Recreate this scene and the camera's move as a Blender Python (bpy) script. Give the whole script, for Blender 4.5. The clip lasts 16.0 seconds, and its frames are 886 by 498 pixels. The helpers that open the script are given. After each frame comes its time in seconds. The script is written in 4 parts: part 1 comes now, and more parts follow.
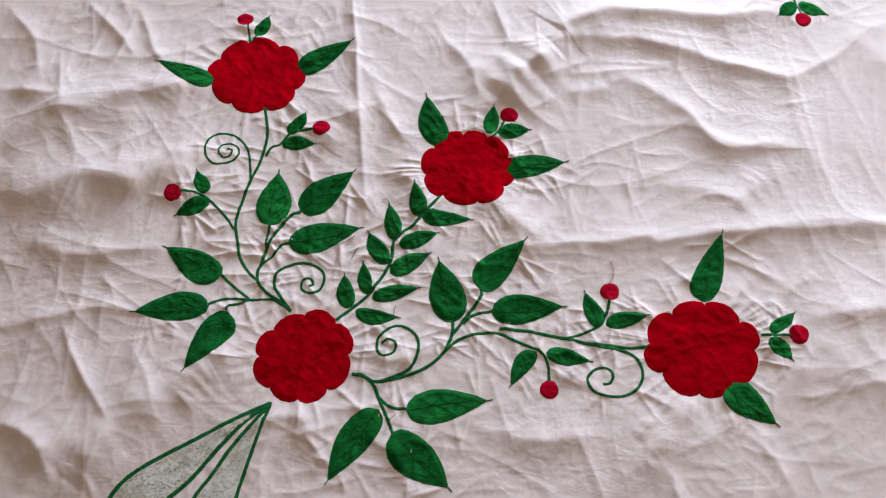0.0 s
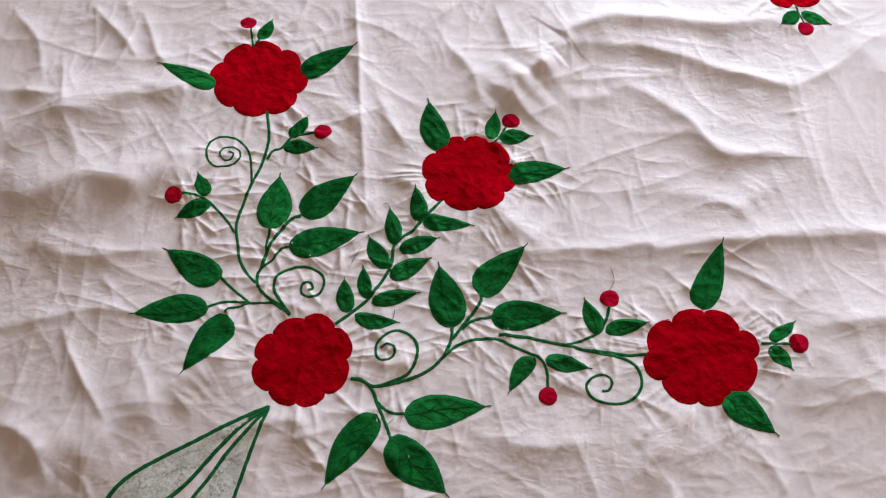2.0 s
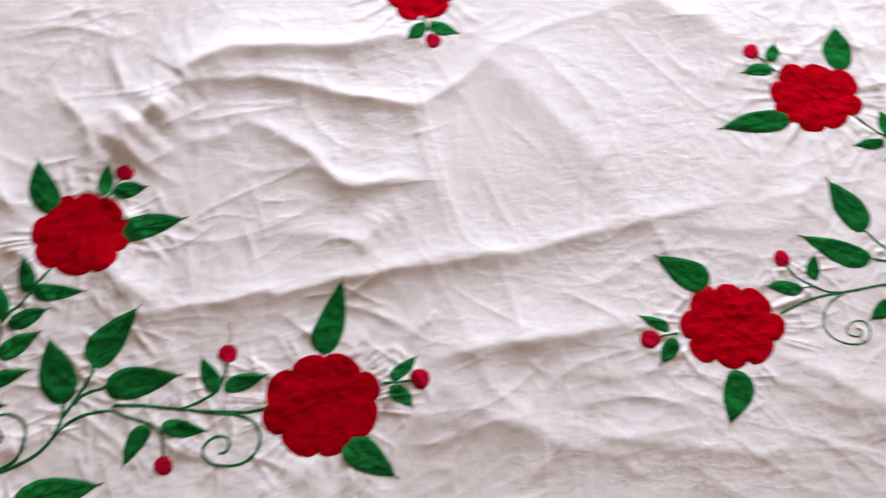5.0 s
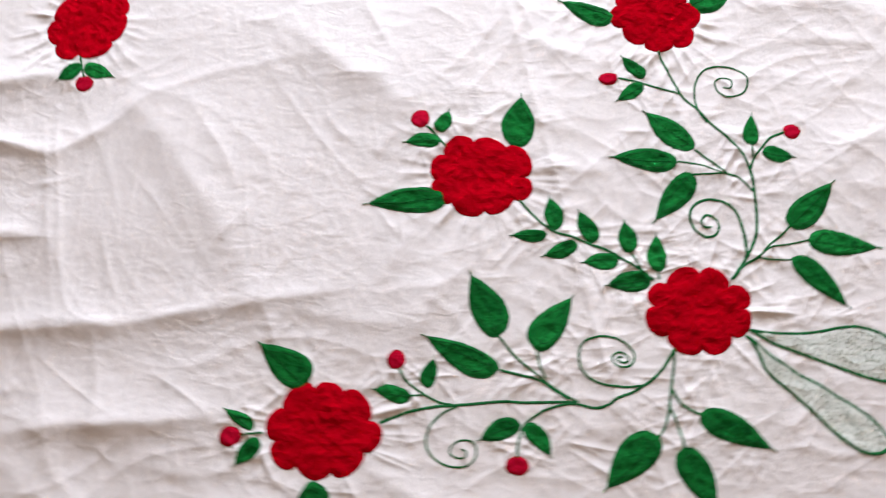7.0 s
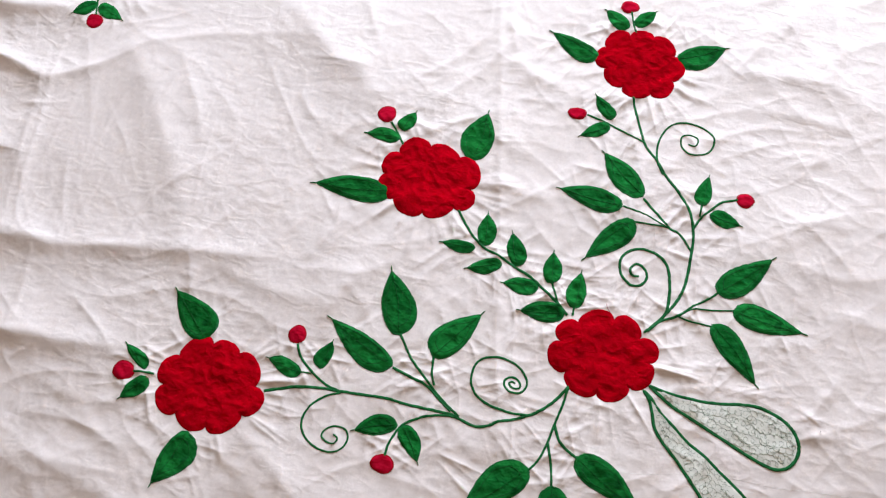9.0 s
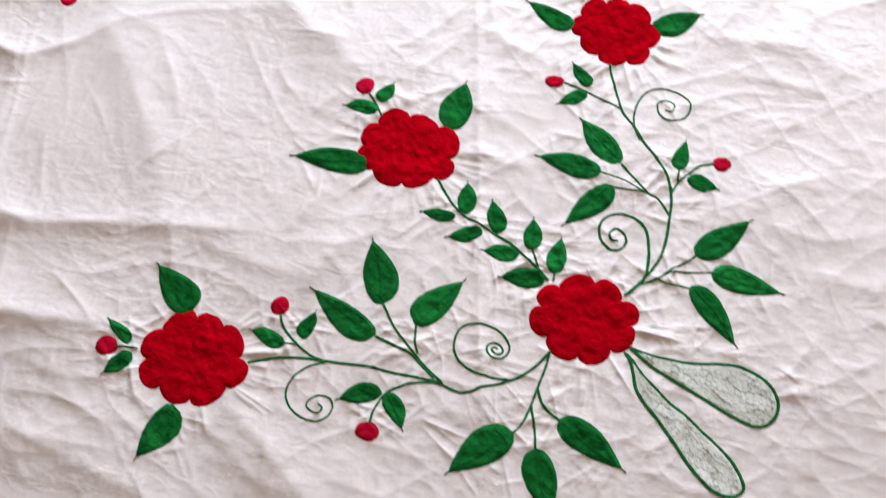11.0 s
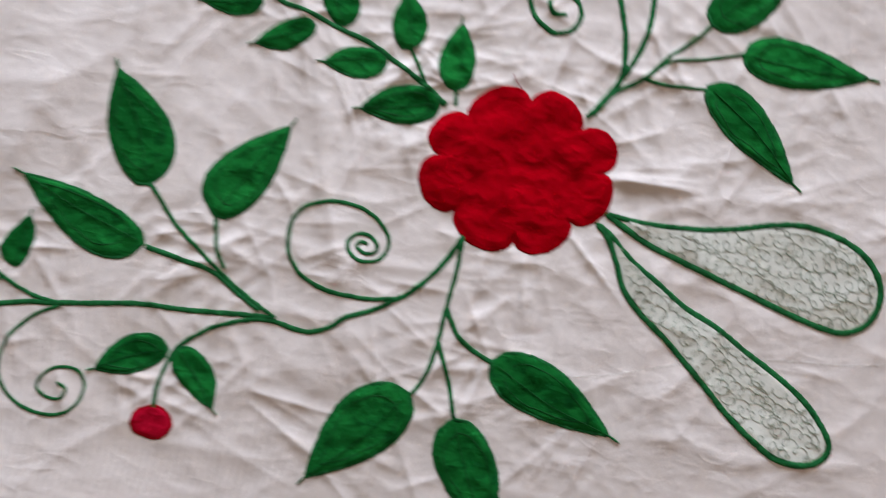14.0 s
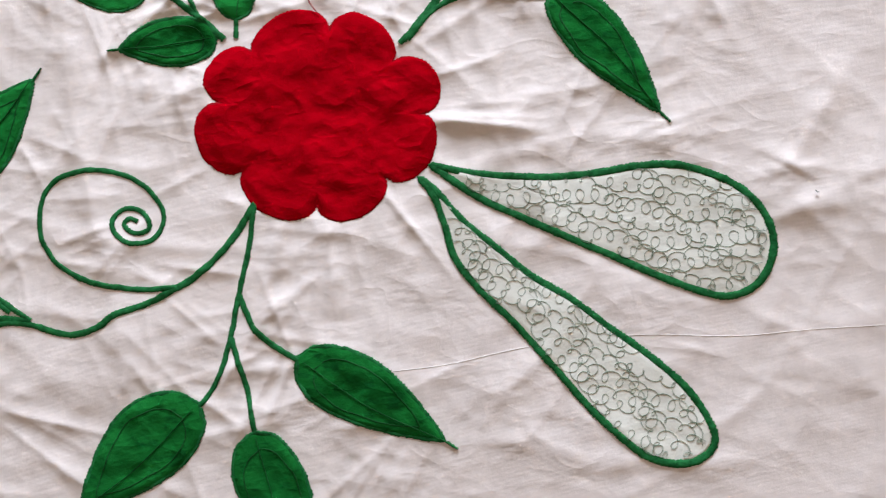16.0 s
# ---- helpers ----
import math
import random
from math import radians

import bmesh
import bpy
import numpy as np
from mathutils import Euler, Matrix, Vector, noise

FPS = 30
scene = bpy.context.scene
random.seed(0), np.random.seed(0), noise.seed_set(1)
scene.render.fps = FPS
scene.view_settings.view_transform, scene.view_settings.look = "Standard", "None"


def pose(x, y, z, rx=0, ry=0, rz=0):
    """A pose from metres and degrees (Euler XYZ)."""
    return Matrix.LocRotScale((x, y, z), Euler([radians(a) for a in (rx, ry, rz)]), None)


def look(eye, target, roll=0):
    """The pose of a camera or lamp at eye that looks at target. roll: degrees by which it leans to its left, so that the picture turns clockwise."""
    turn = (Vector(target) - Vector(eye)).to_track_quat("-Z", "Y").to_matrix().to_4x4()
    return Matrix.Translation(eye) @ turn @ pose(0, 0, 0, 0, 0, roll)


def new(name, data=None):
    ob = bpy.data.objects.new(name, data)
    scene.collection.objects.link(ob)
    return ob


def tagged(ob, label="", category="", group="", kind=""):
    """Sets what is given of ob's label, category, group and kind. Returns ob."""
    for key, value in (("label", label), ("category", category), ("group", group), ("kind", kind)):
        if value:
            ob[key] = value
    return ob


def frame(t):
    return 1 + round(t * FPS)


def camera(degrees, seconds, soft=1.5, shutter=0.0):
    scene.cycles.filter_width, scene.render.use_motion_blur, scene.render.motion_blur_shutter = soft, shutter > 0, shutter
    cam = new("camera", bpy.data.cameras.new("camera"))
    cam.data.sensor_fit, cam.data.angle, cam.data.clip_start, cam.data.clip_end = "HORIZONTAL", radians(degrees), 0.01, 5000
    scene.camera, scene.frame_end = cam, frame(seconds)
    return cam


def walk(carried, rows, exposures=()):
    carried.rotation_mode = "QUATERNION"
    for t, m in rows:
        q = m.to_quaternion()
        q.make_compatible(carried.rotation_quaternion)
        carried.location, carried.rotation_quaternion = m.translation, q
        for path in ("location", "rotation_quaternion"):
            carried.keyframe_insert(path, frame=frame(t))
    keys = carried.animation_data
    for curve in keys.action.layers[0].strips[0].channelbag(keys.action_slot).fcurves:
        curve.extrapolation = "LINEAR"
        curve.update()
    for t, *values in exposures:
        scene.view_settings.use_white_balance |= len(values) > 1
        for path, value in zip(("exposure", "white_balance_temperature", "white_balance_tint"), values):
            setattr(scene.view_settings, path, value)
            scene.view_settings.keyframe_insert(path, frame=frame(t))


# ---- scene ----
LENS = 50.0
cam = camera(LENS, 16.0, soft=1.1, shutter=0.8)
PATH = [
    (0, (0.3887, -0.3156, 1.4481), (0.3378, 0.3949, -0.4207), -2.01),
    (0.5, (0.3862, -0.3113, 1.4496), (0.3320, 0.4030, -0.4177), -2.06),
    (1, (0.3910, -0.3115, 1.4512), (0.3330, 0.4079, -0.4140), -2.18),
    (1.5, (0.3911, -0.3112, 1.4499), (0.3343, 0.4081, -0.4154), -1.93),
    (2, (0.3929, -0.3164, 1.4468), (0.3359, 0.4057, -0.4174), -1.80),
    (2.5, (0.3950, -0.3145, 1.4457), (0.3385, 0.3997, -0.4216), -1.71),
    (3, (0.4178, -0.3141, 1.4418), (0.3569, 0.3964, -0.4267), -1.96),
    (3.5, (0.4616, -0.2888, 1.4399), (0.4041, 0.3979, -0.4376), -1.91),
    (4, (0.6061, -0.2552, 1.4343), (0.5541, 0.4200, -0.4476), -2.81),
    (4.5, (0.7873, -0.2011, 1.4494), (0.7878, 0.4391, -0.4454), -0.39),
    (5, (0.9143, -0.1510, 1.4477), (0.9780, 0.4637, -0.4544), 1.72),
    (5.2, (0.9740, -0.1220, 1.4468), (1.0457, 0.4712, -0.4619), 1.44),
    (7.3, (1.8071, 0.0245, 1.3051), (1.5303, 0.5938, -0.5920), -20.01),
    (7.5, (1.8735, 0.0131, 1.2950), (1.5371, 0.5908, -0.5899), -20.39),
    (8, (1.9157, -0.0001, 1.2893), (1.5364, 0.6283, -0.5712), -16.60),
    (8.5, (1.9310, -0.0122, 1.2823), (1.5286, 0.6461, -0.5628), -16.06),
    (10.8, (1.9647, -0.0481, 1.2687), (1.5725, 0.6325, -0.5705), -15.55),
    (11, (1.9574, -0.0513, 1.2703), (1.5925, 0.6052, -0.5833), -15.03),
    (11.5, (1.9585, -0.0548, 1.2681), (1.6164, 0.5805, -0.5972), -14.93),
    (12, (1.9585, -0.0619, 1.2631), (1.6463, 0.5594, -0.6121), -14.36),
    (12.5, (1.9580, -0.0663, 1.2372), (1.6697, 0.5455, -0.6450), -13.47),
    (13, (1.9261, 0.0067, 1.0432), (1.6750, 0.5693, -0.8595), -12.92),
    (13.5, (1.8945, 0.1303, 0.8130), (1.7002, 0.5316, -1.1367), -16.34),
    (14, (1.9373, 0.1992, 0.7060), (1.7672, 0.4145, -1.2751), -31.16),
    (14.5, (1.9796, 0.2156, 0.6434), (1.8222, 0.3388, -1.3466), -46.62),
    (15, (2.0149, 0.2261, 0.5636), (1.8390, 0.2984, -1.4273), -63.05),
    (15.5, (2.0326, 0.2257, 0.5588), (1.8872, 0.3611, -1.4313), -43.67),
    (16, (2.0485, 0.2457, 0.5578), (1.8945, 0.3220, -1.4349), -60.10),
]
walk(cam, [(t, look(eye, target, roll)) for t, eye, target, roll in PATH],
     exposures=[(0, -0.03, 6450, 10), (3.5, -0.02, 6450, 10), (4.2, 0.03, 6450, 10), (5.2, 0.04, 6450, 10), (7.3, -0.02, 6590, 7), (12.5, -0.04, 6590, 7), (13, -0.14, 6605, 7), (13.5, -0.31, 6621, 7), (14, -0.42, 6637, 7), (14.5, -0.24, 6652, 7), (15, -0.25, 6668, 7), (15.5, -0.13, 6684, 7), (16, -0.12, 6700, 7)])

# ---- light: a wide unseen window, assumed beyond the sheet's far edge, daylight only ----
world = bpy.data.worlds.new("world")
scene.world = world
world.use_nodes = True
wn = world.node_tree.nodes
sky = wn.new("ShaderNodeTexSky")
sky.sky_type = "NISHITA"
sky.sun_disc = False
sky.sun_elevation, sky.sun_rotation = radians(38), radians(150)
wn["Background"].inputs["Strength"].default_value = 0.08
world.node_tree.links.new(sky.outputs["Color"], wn["Background"].inputs["Color"])

WIN_X0, WIN_X1, WIN_Z0, WIN_Z1 = 1.02, 2.72, 0.5, 1.65
ROOM_X0, ROOM_X1, ROOM_Y0, ROOM_Y1, ROOM_H = -1.6, 3.9, -1.9, 3.4, 2.7

FLOOR_Z = -0.0165

# Area lamp added in the assumed opening to carry the daylight.
lamp_data = bpy.data.lights.new("window_daylight", "AREA")
lamp_data.shape, lamp_data.size, lamp_data.size_y = "RECTANGLE", WIN_X1 - WIN_X0 - 0.1, WIN_Z1 - WIN_Z0 - 0.1
lamp_data.energy, lamp_data.color = 228.0, (0.83, 0.90, 1.07)
lamp = new("window_daylight", lamp_data)
lamp.matrix_world = look(((WIN_X0 + WIN_X1) / 2, ROOM_Y1 + 0.02, (WIN_Z0 + WIN_Z1) / 2), ((WIN_X0 + WIN_X1) / 2 - 0.3, 0.0, 0.2))


# ---- materials ----
def material(name, rough=0.9):
    m = bpy.data.materials.new(name)
    m.use_nodes = True
    b = m.node_tree.nodes["Principled BSDF"]
    b.inputs["Roughness"].default_value = rough
    b.inputs["Specular IOR Level"].default_value = 0.15
    return m, m.node_tree.nodes, m.node_tree.links, b


def noise_node(n, l, scale, detail=4.0, rough=0.55, stretch=None, coord="Object"):
    tc = n.new("ShaderNodeTexCoord")
    t = n.new("ShaderNodeTexNoise")
    t.inputs["Scale"].default_value, t.inputs["Detail"].default_value, t.inputs["Roughness"].default_value = scale, detail, rough
    src = tc.outputs[coord]
    if stretch:
        mp = n.new("ShaderNodeMapping")
        mp.inputs["Scale"].default_value = stretch
        mp.inputs["Rotation"].default_value = (0, 0, random.uniform(-0.6, 0.6))
        l.new(src, mp.inputs["Vector"])
        src = mp.outputs["Vector"]
    l.new(src, t.inputs["Vector"])
    return t


def ramp(n, l, source, stops):
    r = n.new("ShaderNodeValToRGB")
    r.color_ramp.elements[0].position, r.color_ramp.elements[0].color = stops[0][0], (*stops[0][1], 1)
    r.color_ramp.elements[1].position, r.color_ramp.elements[1].color = stops[-1][0], (*stops[-1][1], 1)
    for p, c in stops[1:-1]:
        r.color_ramp.elements.new(p).color = (*c, 1)
    l.new(source, r.inputs["Fac"])
    return r


def bumps(n, l, bsdf, layers):
    """Stacked bump layers: (height output, strength, distance)."""
    last = None
    for out, strength, dist in layers:
        b = n.new("ShaderNodeBump")
        b.inputs["Strength"].default_value, b.inputs["Distance"].default_value = strength, dist
        l.new(out, b.inputs["Height"])
        if last:
            l.new(last.outputs["Normal"], b.inputs["Normal"])
        last = b
    l.new(last.outputs["Normal"], bsdf.inputs["Normal"])


def weave(n, l, scale):
    """Plain weave: two crossed thread waves."""
    tc = n.new("ShaderNodeTexCoord")
    waves = []
    for axis in ("X", "Y"):
        w = n.new("ShaderNodeTexWave")
        w.bands_direction = axis
        w.inputs["Scale"].default_value = scale
        w.inputs["Distortion"].default_value = 0.6
        l.new(tc.outputs["Object"], w.inputs["Vector"])
        waves.append(w)
    mx = n.new("ShaderNodeMath")
    mx.operation = "MAXIMUM"
    l.new(waves[0].outputs["Fac"], mx.inputs[0])
    l.new(waves[1].outputs["Fac"], mx.inputs[1])
    return mx.outputs[0]


def sharp_folds(n, l, scale, stretch=None, detail=2.5):
    """Creased relief: smooth noise folded over at its middle, so that it has sharp crests."""
    src = noise_node(n, l, scale, detail, 0.45, stretch)
    src.inputs["Distortion"].default_value = 0.4
    mid = n.new("ShaderNodeMath")
    mid.operation = "SUBTRACT"
    mid.inputs[1].default_value = 0.5
    l.new(src.outputs["Fac"], mid.inputs[0])
    fold = n.new("ShaderNodeMath")
    fold.operation = "ABSOLUTE"
    l.new(mid.outputs[0], fold.inputs[0])
    flip = n.new("ShaderNodeMath")
    flip.operation = "SUBTRACT"
    flip.inputs[0].default_value = 0.5
    l.new(fold.outputs[0], flip.inputs[1])
    return flip.outputs[0]


def cotton(name, dark, light, weave_scale=420.0, crinkle=1.0, sheen=0.15):
    m, n, l, b = material(name, 0.92)
    big = noise_node(n, l, 5.0, 5.0)
    col = ramp(n, l, big.outputs["Fac"], [(0.3, dark), (0.7, light)])
    fine = noise_node(n, l, 160.0, 3.0)
    mix = n.new("ShaderNodeMix")
    mix.data_type, mix.blend_type = "RGBA", "MULTIPLY"
    mix.inputs["Factor"].default_value = 0.25
    l.new(col.outputs["Color"], mix.inputs["A"])
    l.new(ramp(n, l, fine.outputs["Fac"], [(0.3, (0.78, 0.78, 0.78)), (0.65, (1, 1, 1))]).outputs["Color"], mix.inputs["B"])
    l.new(mix.outputs["Result"], b.inputs["Base Color"])
    b.inputs["Sheen Weight"].default_value = sheen
    soft = noise_node(n, l, 34.0, 5.0, 0.6)
    where = ramp(n, l, noise_node(n, l, 2.6, 2.0).outputs["Fac"], [(0.36, (0.2, 0.2, 0.2)), (0.62, (1, 1, 1))])
    layers = []
    for scale, stretch, dist in ((9.0, (1.0, 2.2, 1.0), 0.0032), (11.0, (2.4, 1.0, 1.0), 0.0032), (24.0, (1.0, 1.8, 1.0), 0.0036)):
        pleat = sharp_folds(n, l, scale, stretch)
        part_of = n.new("ShaderNodeMath")
        part_of.operation = "MULTIPLY"
        l.new(pleat, part_of.inputs[0])
        l.new(where.outputs["Color"], part_of.inputs[1])
        layers.append((part_of.outputs[0], 0.6 * crinkle, dist))
    bumps(n, l, b, layers + [(soft.outputs["Fac"], 0.10 * crinkle, 0.006), (weave(n, l, weave_scale), 0.12, 0.0006)])
    return m


def patch_cloth(name, dark, light, stitch, streak=(0.35, 4.0, 1.0)):
    """Appliqued cotton, crinkled by the quilting seams that run over it."""
    m, n, l, b = material(name, 0.8)
    info = n.new("ShaderNodeObjectInfo")
    tone = noise_node(n, l, 26.0, 5.0, 0.65)
    add = n.new("ShaderNodeMath")
    add.operation = "MULTIPLY_ADD"
    add.inputs[1].default_value, add.inputs[2].default_value = 0.25, -0.12
    l.new(info.outputs["Random"], add.inputs[0])
    sm = n.new("ShaderNodeMath")
    l.new(tone.outputs["Fac"], sm.inputs[0])
    l.new(add.outputs[0], sm.inputs[1])
    col = ramp(n, l, sm.outputs[0], [(0.3, dark), (0.68, light)])
    threads = noise_node(n, l, 90.0, 3.0, 0.6, streak)
    mix = n.new("ShaderNodeMix")
    mix.data_type = "RGBA"
    l.new(ramp(n, l, threads.outputs["Fac"], [(0.56, (0, 0, 0)), (0.66, (0.55, 0.55, 0.55))]).outputs["Color"], mix.inputs["Factor"])
    l.new(col.outputs["Color"], mix.inputs["A"])
    mix.inputs["B"].default_value = (*stitch, 1)
    l.new(mix.outputs["Result"], b.inputs["Base Color"])
    b.inputs["Specular IOR Level"].default_value = 0.0
    fine = noise_node(n, l, 110.0, 3.0, 0.6)
    bumps(n, l, b, [(sharp_folds(n, l, 36.0, None, 1.0), 0.5, 0.0045), (sharp_folds(n, l, 60.0, (1.0, 1.5, 1.0), 1.0), 0.5, 0.0040), (fine.outputs["Fac"], 0.3, 0.0020),
                    (threads.outputs["Fac"], 0.3, 0.0012), (weave(n, l, 420.0), 0.15, 0.0006)])
    return m


def thread(name, dark, light, scale=300.0):
    """Satin stitch: short threads lying side by side."""
    m, n, l, b = material(name, 0.62)
    t = noise_node(n, l, scale, 3.0, 0.6)
    l.new(ramp(n, l, t.outputs["Fac"], [(0.32, dark), (0.66, light)]).outputs["Color"], b.inputs["Base Color"])
    b.inputs["Specular IOR Level"].default_value = 0.08
    bumps(n, l, b, [(t.outputs["Fac"], 0.5, 0.0010)])
    return m


def painted(name, dark, light, rough=0.85):
    m, n, l, b = material(name, rough)
    t = noise_node(n, l, 3.0, 6.0)
    f = noise_node(n, l, 90.0, 4.0)
    l.new(ramp(n, l, t.outputs["Fac"], [(0.35, dark), (0.65, light)]).outputs["Color"], b.inputs["Base Color"])
    bumps(n, l, b, [(f.outputs["Fac"], 0.2, 0.004)])
    return m


M_SHEET = cotton("off_white_cotton", (0.765, 0.71, 0.695), (0.81, 0.755, 0.74))
M_RED = patch_cloth("red_cotton", (0.25, 0.0002, 0.004), (0.41, 0.0004, 0.007), (0.31, 0.0003, 0.005), (1.2, 1.4, 1.0))
M_GREEN = patch_cloth("green_cotton", (0.005, 0.088, 0.016), (0.012, 0.19, 0.036), (0.003, 0.045, 0.012), (0.8, 1.8, 1.0))
M_BUD = patch_cloth("crimson_cotton", (0.34, 0.002, 0.016), (0.47, 0.005, 0.030), (0.40, 0.004, 0.022), (1.2, 1.4, 1.0))
M_GTHREAD = thread("green_thread", (0.004, 0.072, 0.018), (0.016, 0.165, 0.048))
M_DTHREAD = thread("dark_green_thread", (0.003, 0.045, 0.010), (0.007, 0.085, 0.020))
M_RTHREAD = thread("red_thread", (0.23, 0.0004, 0.005), (0.34, 0.001, 0.008))
M_GREYTHREAD = thread("grey_green_thread", (0.13, 0.20, 0.14), (0.25, 0.33, 0.26))
M_WTHREAD = thread("white_thread", (0.78, 0.76, 0.75), (0.88, 0.87, 0.86))
M_LACE = cotton("sage_tinted_cotton", (0.68, 0.70, 0.645), (0.74, 0.755, 0.70))
# Unseen walls and ceiling: browns picked so their bounce warms the folds' dark sides.
M_WALL = painted("tan_bounce_wall", (0.30, 0.185, 0.10), (0.36, 0.23, 0.13))
M_CEIL = painted("cream_bounce_ceiling", (0.52, 0.44, 0.34), (0.58, 0.50, 0.40))
M_FLOOR = painted("grey_brown_cement", (0.20, 0.16, 0.13), (0.30, 0.25, 0.20), 0.6)
M_FRAME = painted("white_window_paint", (0.70, 0.69, 0.66), (0.80, 0.79, 0.76), 0.4)
M_GLASS = bpy.data.materials.new("window_glass")
M_GLASS.use_nodes = True
M_GLASS.node_tree.nodes["Principled BSDF"].inputs["Transmission Weight"].default_value = 1.0
M_GLASS.node_tree.nodes["Principled BSDF"].inputs["Roughness"].default_value = 0.02


# ---- mesh helpers ----
def part(name, bm, mat, parent=None, label="", at=(0, 0, 0), smooth=True):
    me = bpy.data.meshes.new(name)
    bm.to_mesh(me)
    bm.free()
    return part_mesh(name, me, mat, parent, label, at, smooth)


def part_mesh(name, me, mat, parent=None, label="", at=(0, 0, 0), smooth=True):
    me.materials.append(mat)
    if smooth:
        me.polygons.foreach_set("use_smooth", [True] * len(me.polygons))
    ob = new(name, me)
    ob.location = at
    if parent:
        ob.parent = parent
        if parent.type == "MESH":
            ob.location = Vector(at) - parent.location
    if label:
        tagged(ob, label)
    return ob


def box(bm, x0, x1, y0, y1, z0, z1):
    m = Matrix.Translation(((x0 + x1) / 2, (y0 + y1) / 2, (z0 + z1) / 2)) @ Matrix.Diagonal((x1 - x0, y1 - y0, z1 - z0, 1))
    bmesh.ops.create_cube(bm, size=1, matrix=m)
    return bm


# ---- the room: unseen, plain, closed, with one window ----
bm = box(bmesh.new(), ROOM_X0 - 0.15, ROOM_X1 + 0.15, ROOM_Y0 - 0.15, ROOM_Y1 + 0.15, -0.15, FLOOR_Z)
tagged(part("floor", bm, M_FLOOR, smooth=False), "grey-brown cement floor beneath the sheet", "floor", kind="structure")
bm = box(bmesh.new(), ROOM_X0 - 0.15, ROOM_X1 + 0.15, ROOM_Y0 - 0.15, ROOM_Y1 + 0.15, ROOM_H, ROOM_H + 0.15)
tagged(part("ceiling", bm, M_CEIL, smooth=False), "unseen plain cream ceiling, tinted for warm bounce light", "ceiling", kind="structure")
for nm, lims in (("wall_south", (ROOM_X0, ROOM_X1, ROOM_Y0 - 0.15, ROOM_Y0)), ("wall_west", (ROOM_X0 - 0.15, ROOM_X0, ROOM_Y0 - 0.15, ROOM_Y1 + 0.15)),
                 ("wall_east", (ROOM_X1, ROOM_X1 + 0.15, ROOM_Y0 - 0.15, ROOM_Y1 + 0.15))):
    bm = box(bmesh.new(), *lims, FLOOR_Z, ROOM_H)
    tagged(part(nm, bm, M_WALL, smooth=False), "unseen plain tan wall, tinted for warm bounce light", "wall", kind="structure")
bm = bmesh.new()
for lims in ((ROOM_X0, WIN_X0, FLOOR_Z, ROOM_H), (WIN_X1, ROOM_X1, FLOOR_Z, ROOM_H), (WIN_X0, WIN_X1, FLOOR_Z, WIN_Z0), (WIN_X0, WIN_X1, WIN_Z1, ROOM_H)):
    box(bm, lims[0], lims[1], ROOM_Y1, ROOM_Y1 + 0.15, lims[2], lims[3])
tagged(part("wall_north", bm, M_WALL, smooth=False), "unseen tan wall with a wide window opening, tinted for warm bounce light", "wall", kind="structure")
window = tagged(new("window_1"), "wide white-framed window, unseen, assumed as the daylight source", "window", kind="structure")
bm = bmesh.new()
for lims in ((WIN_X0, WIN_X1, WIN_Z0, WIN_Z0 + 0.05), (WIN_X0, WIN_X1, WIN_Z1 - 0.05, WIN_Z1), (WIN_X0, WIN_X0 + 0.05, WIN_Z0 + 0.05, WIN_Z1 - 0.05),
             (WIN_X1 - 0.05, WIN_X1, WIN_Z0 + 0.05, WIN_Z1 - 0.05), (WIN_X0 + 0.825, WIN_X0 + 0.875, WIN_Z0 + 0.05, WIN_Z1 - 0.05)):
    box(bm, lims[0], lims[1], ROOM_Y1 + 0.06, ROOM_Y1 + 0.11, lims[2], lims[3])
part("window_frame", bm, M_FRAME, window, smooth=False)
for px0, px1 in ((WIN_X0 + 0.05, WIN_X0 + 0.825), (WIN_X0 + 0.875, WIN_X1 - 0.05)):
    pane = part("pane", box(bmesh.new(), px0, px1, ROOM_Y1 + 0.082, ROOM_Y1 + 0.088, WIN_Z0 + 0.05, WIN_Z1 - 0.05), M_GLASS, window, smooth=False)
    pane.visible_shadow = False

# ---- the embroidered design, in plan ----
FLOWERS, LEAVES, BUDS, STEMS, LOOPS, THREADS, CREASES = [], [], [], [], [], [], []


def flower(centre, notch, *lobes):
    FLOWERS.append((Vector(centre), lobes, notch))


def leaf(base, tip, left, right, belly_left, belly_right):
    LEAVES.append((Vector(base), Vector(tip), left, right, belly_left, belly_right))


def bud(centre, rx, ry):
    BUDS.append((Vector(centre), rx, ry))


def stem(width, *way):
    STEMS.append((width, [Vector(p) for p in way]))


def loop(width, *way):
    LOOPS.append((width, [Vector(p) for p in way]))


def white_thread(*way):
    THREADS.append([Vector(p) for p in way])


LOOSE = []


def loose_thread(mat, *way):
    LOOSE.append((mat, [Vector(p) for p in way]))


def crease(height, width, *way):
    CREASES.append((height, width, [np.array(p) for p in way]))


flower((0.1376, 0.0463), 0.875, (27, 0.0822), (69, 0.0813), (115, 0.0731), (166, 0.0776), (201, 0.0799), (249, 0.0748), (284, 0.0743), (341, 0.0768))
flower((0.0088, 0.5473), 0.875, (2, 0.0871), (40, 0.0831), (83, 0.0786), (130, 0.0809), (175, 0.0853), (210, 0.0789), (263, 0.0745), (321, 0.0818))
flower((0.3868, 0.3826), 0.875, (36, 0.0749), (82, 0.0704), (123, 0.0752), (172, 0.0810), (208, 0.0791), (252, 0.0694), (311, 0.0763), (356, 0.0804))
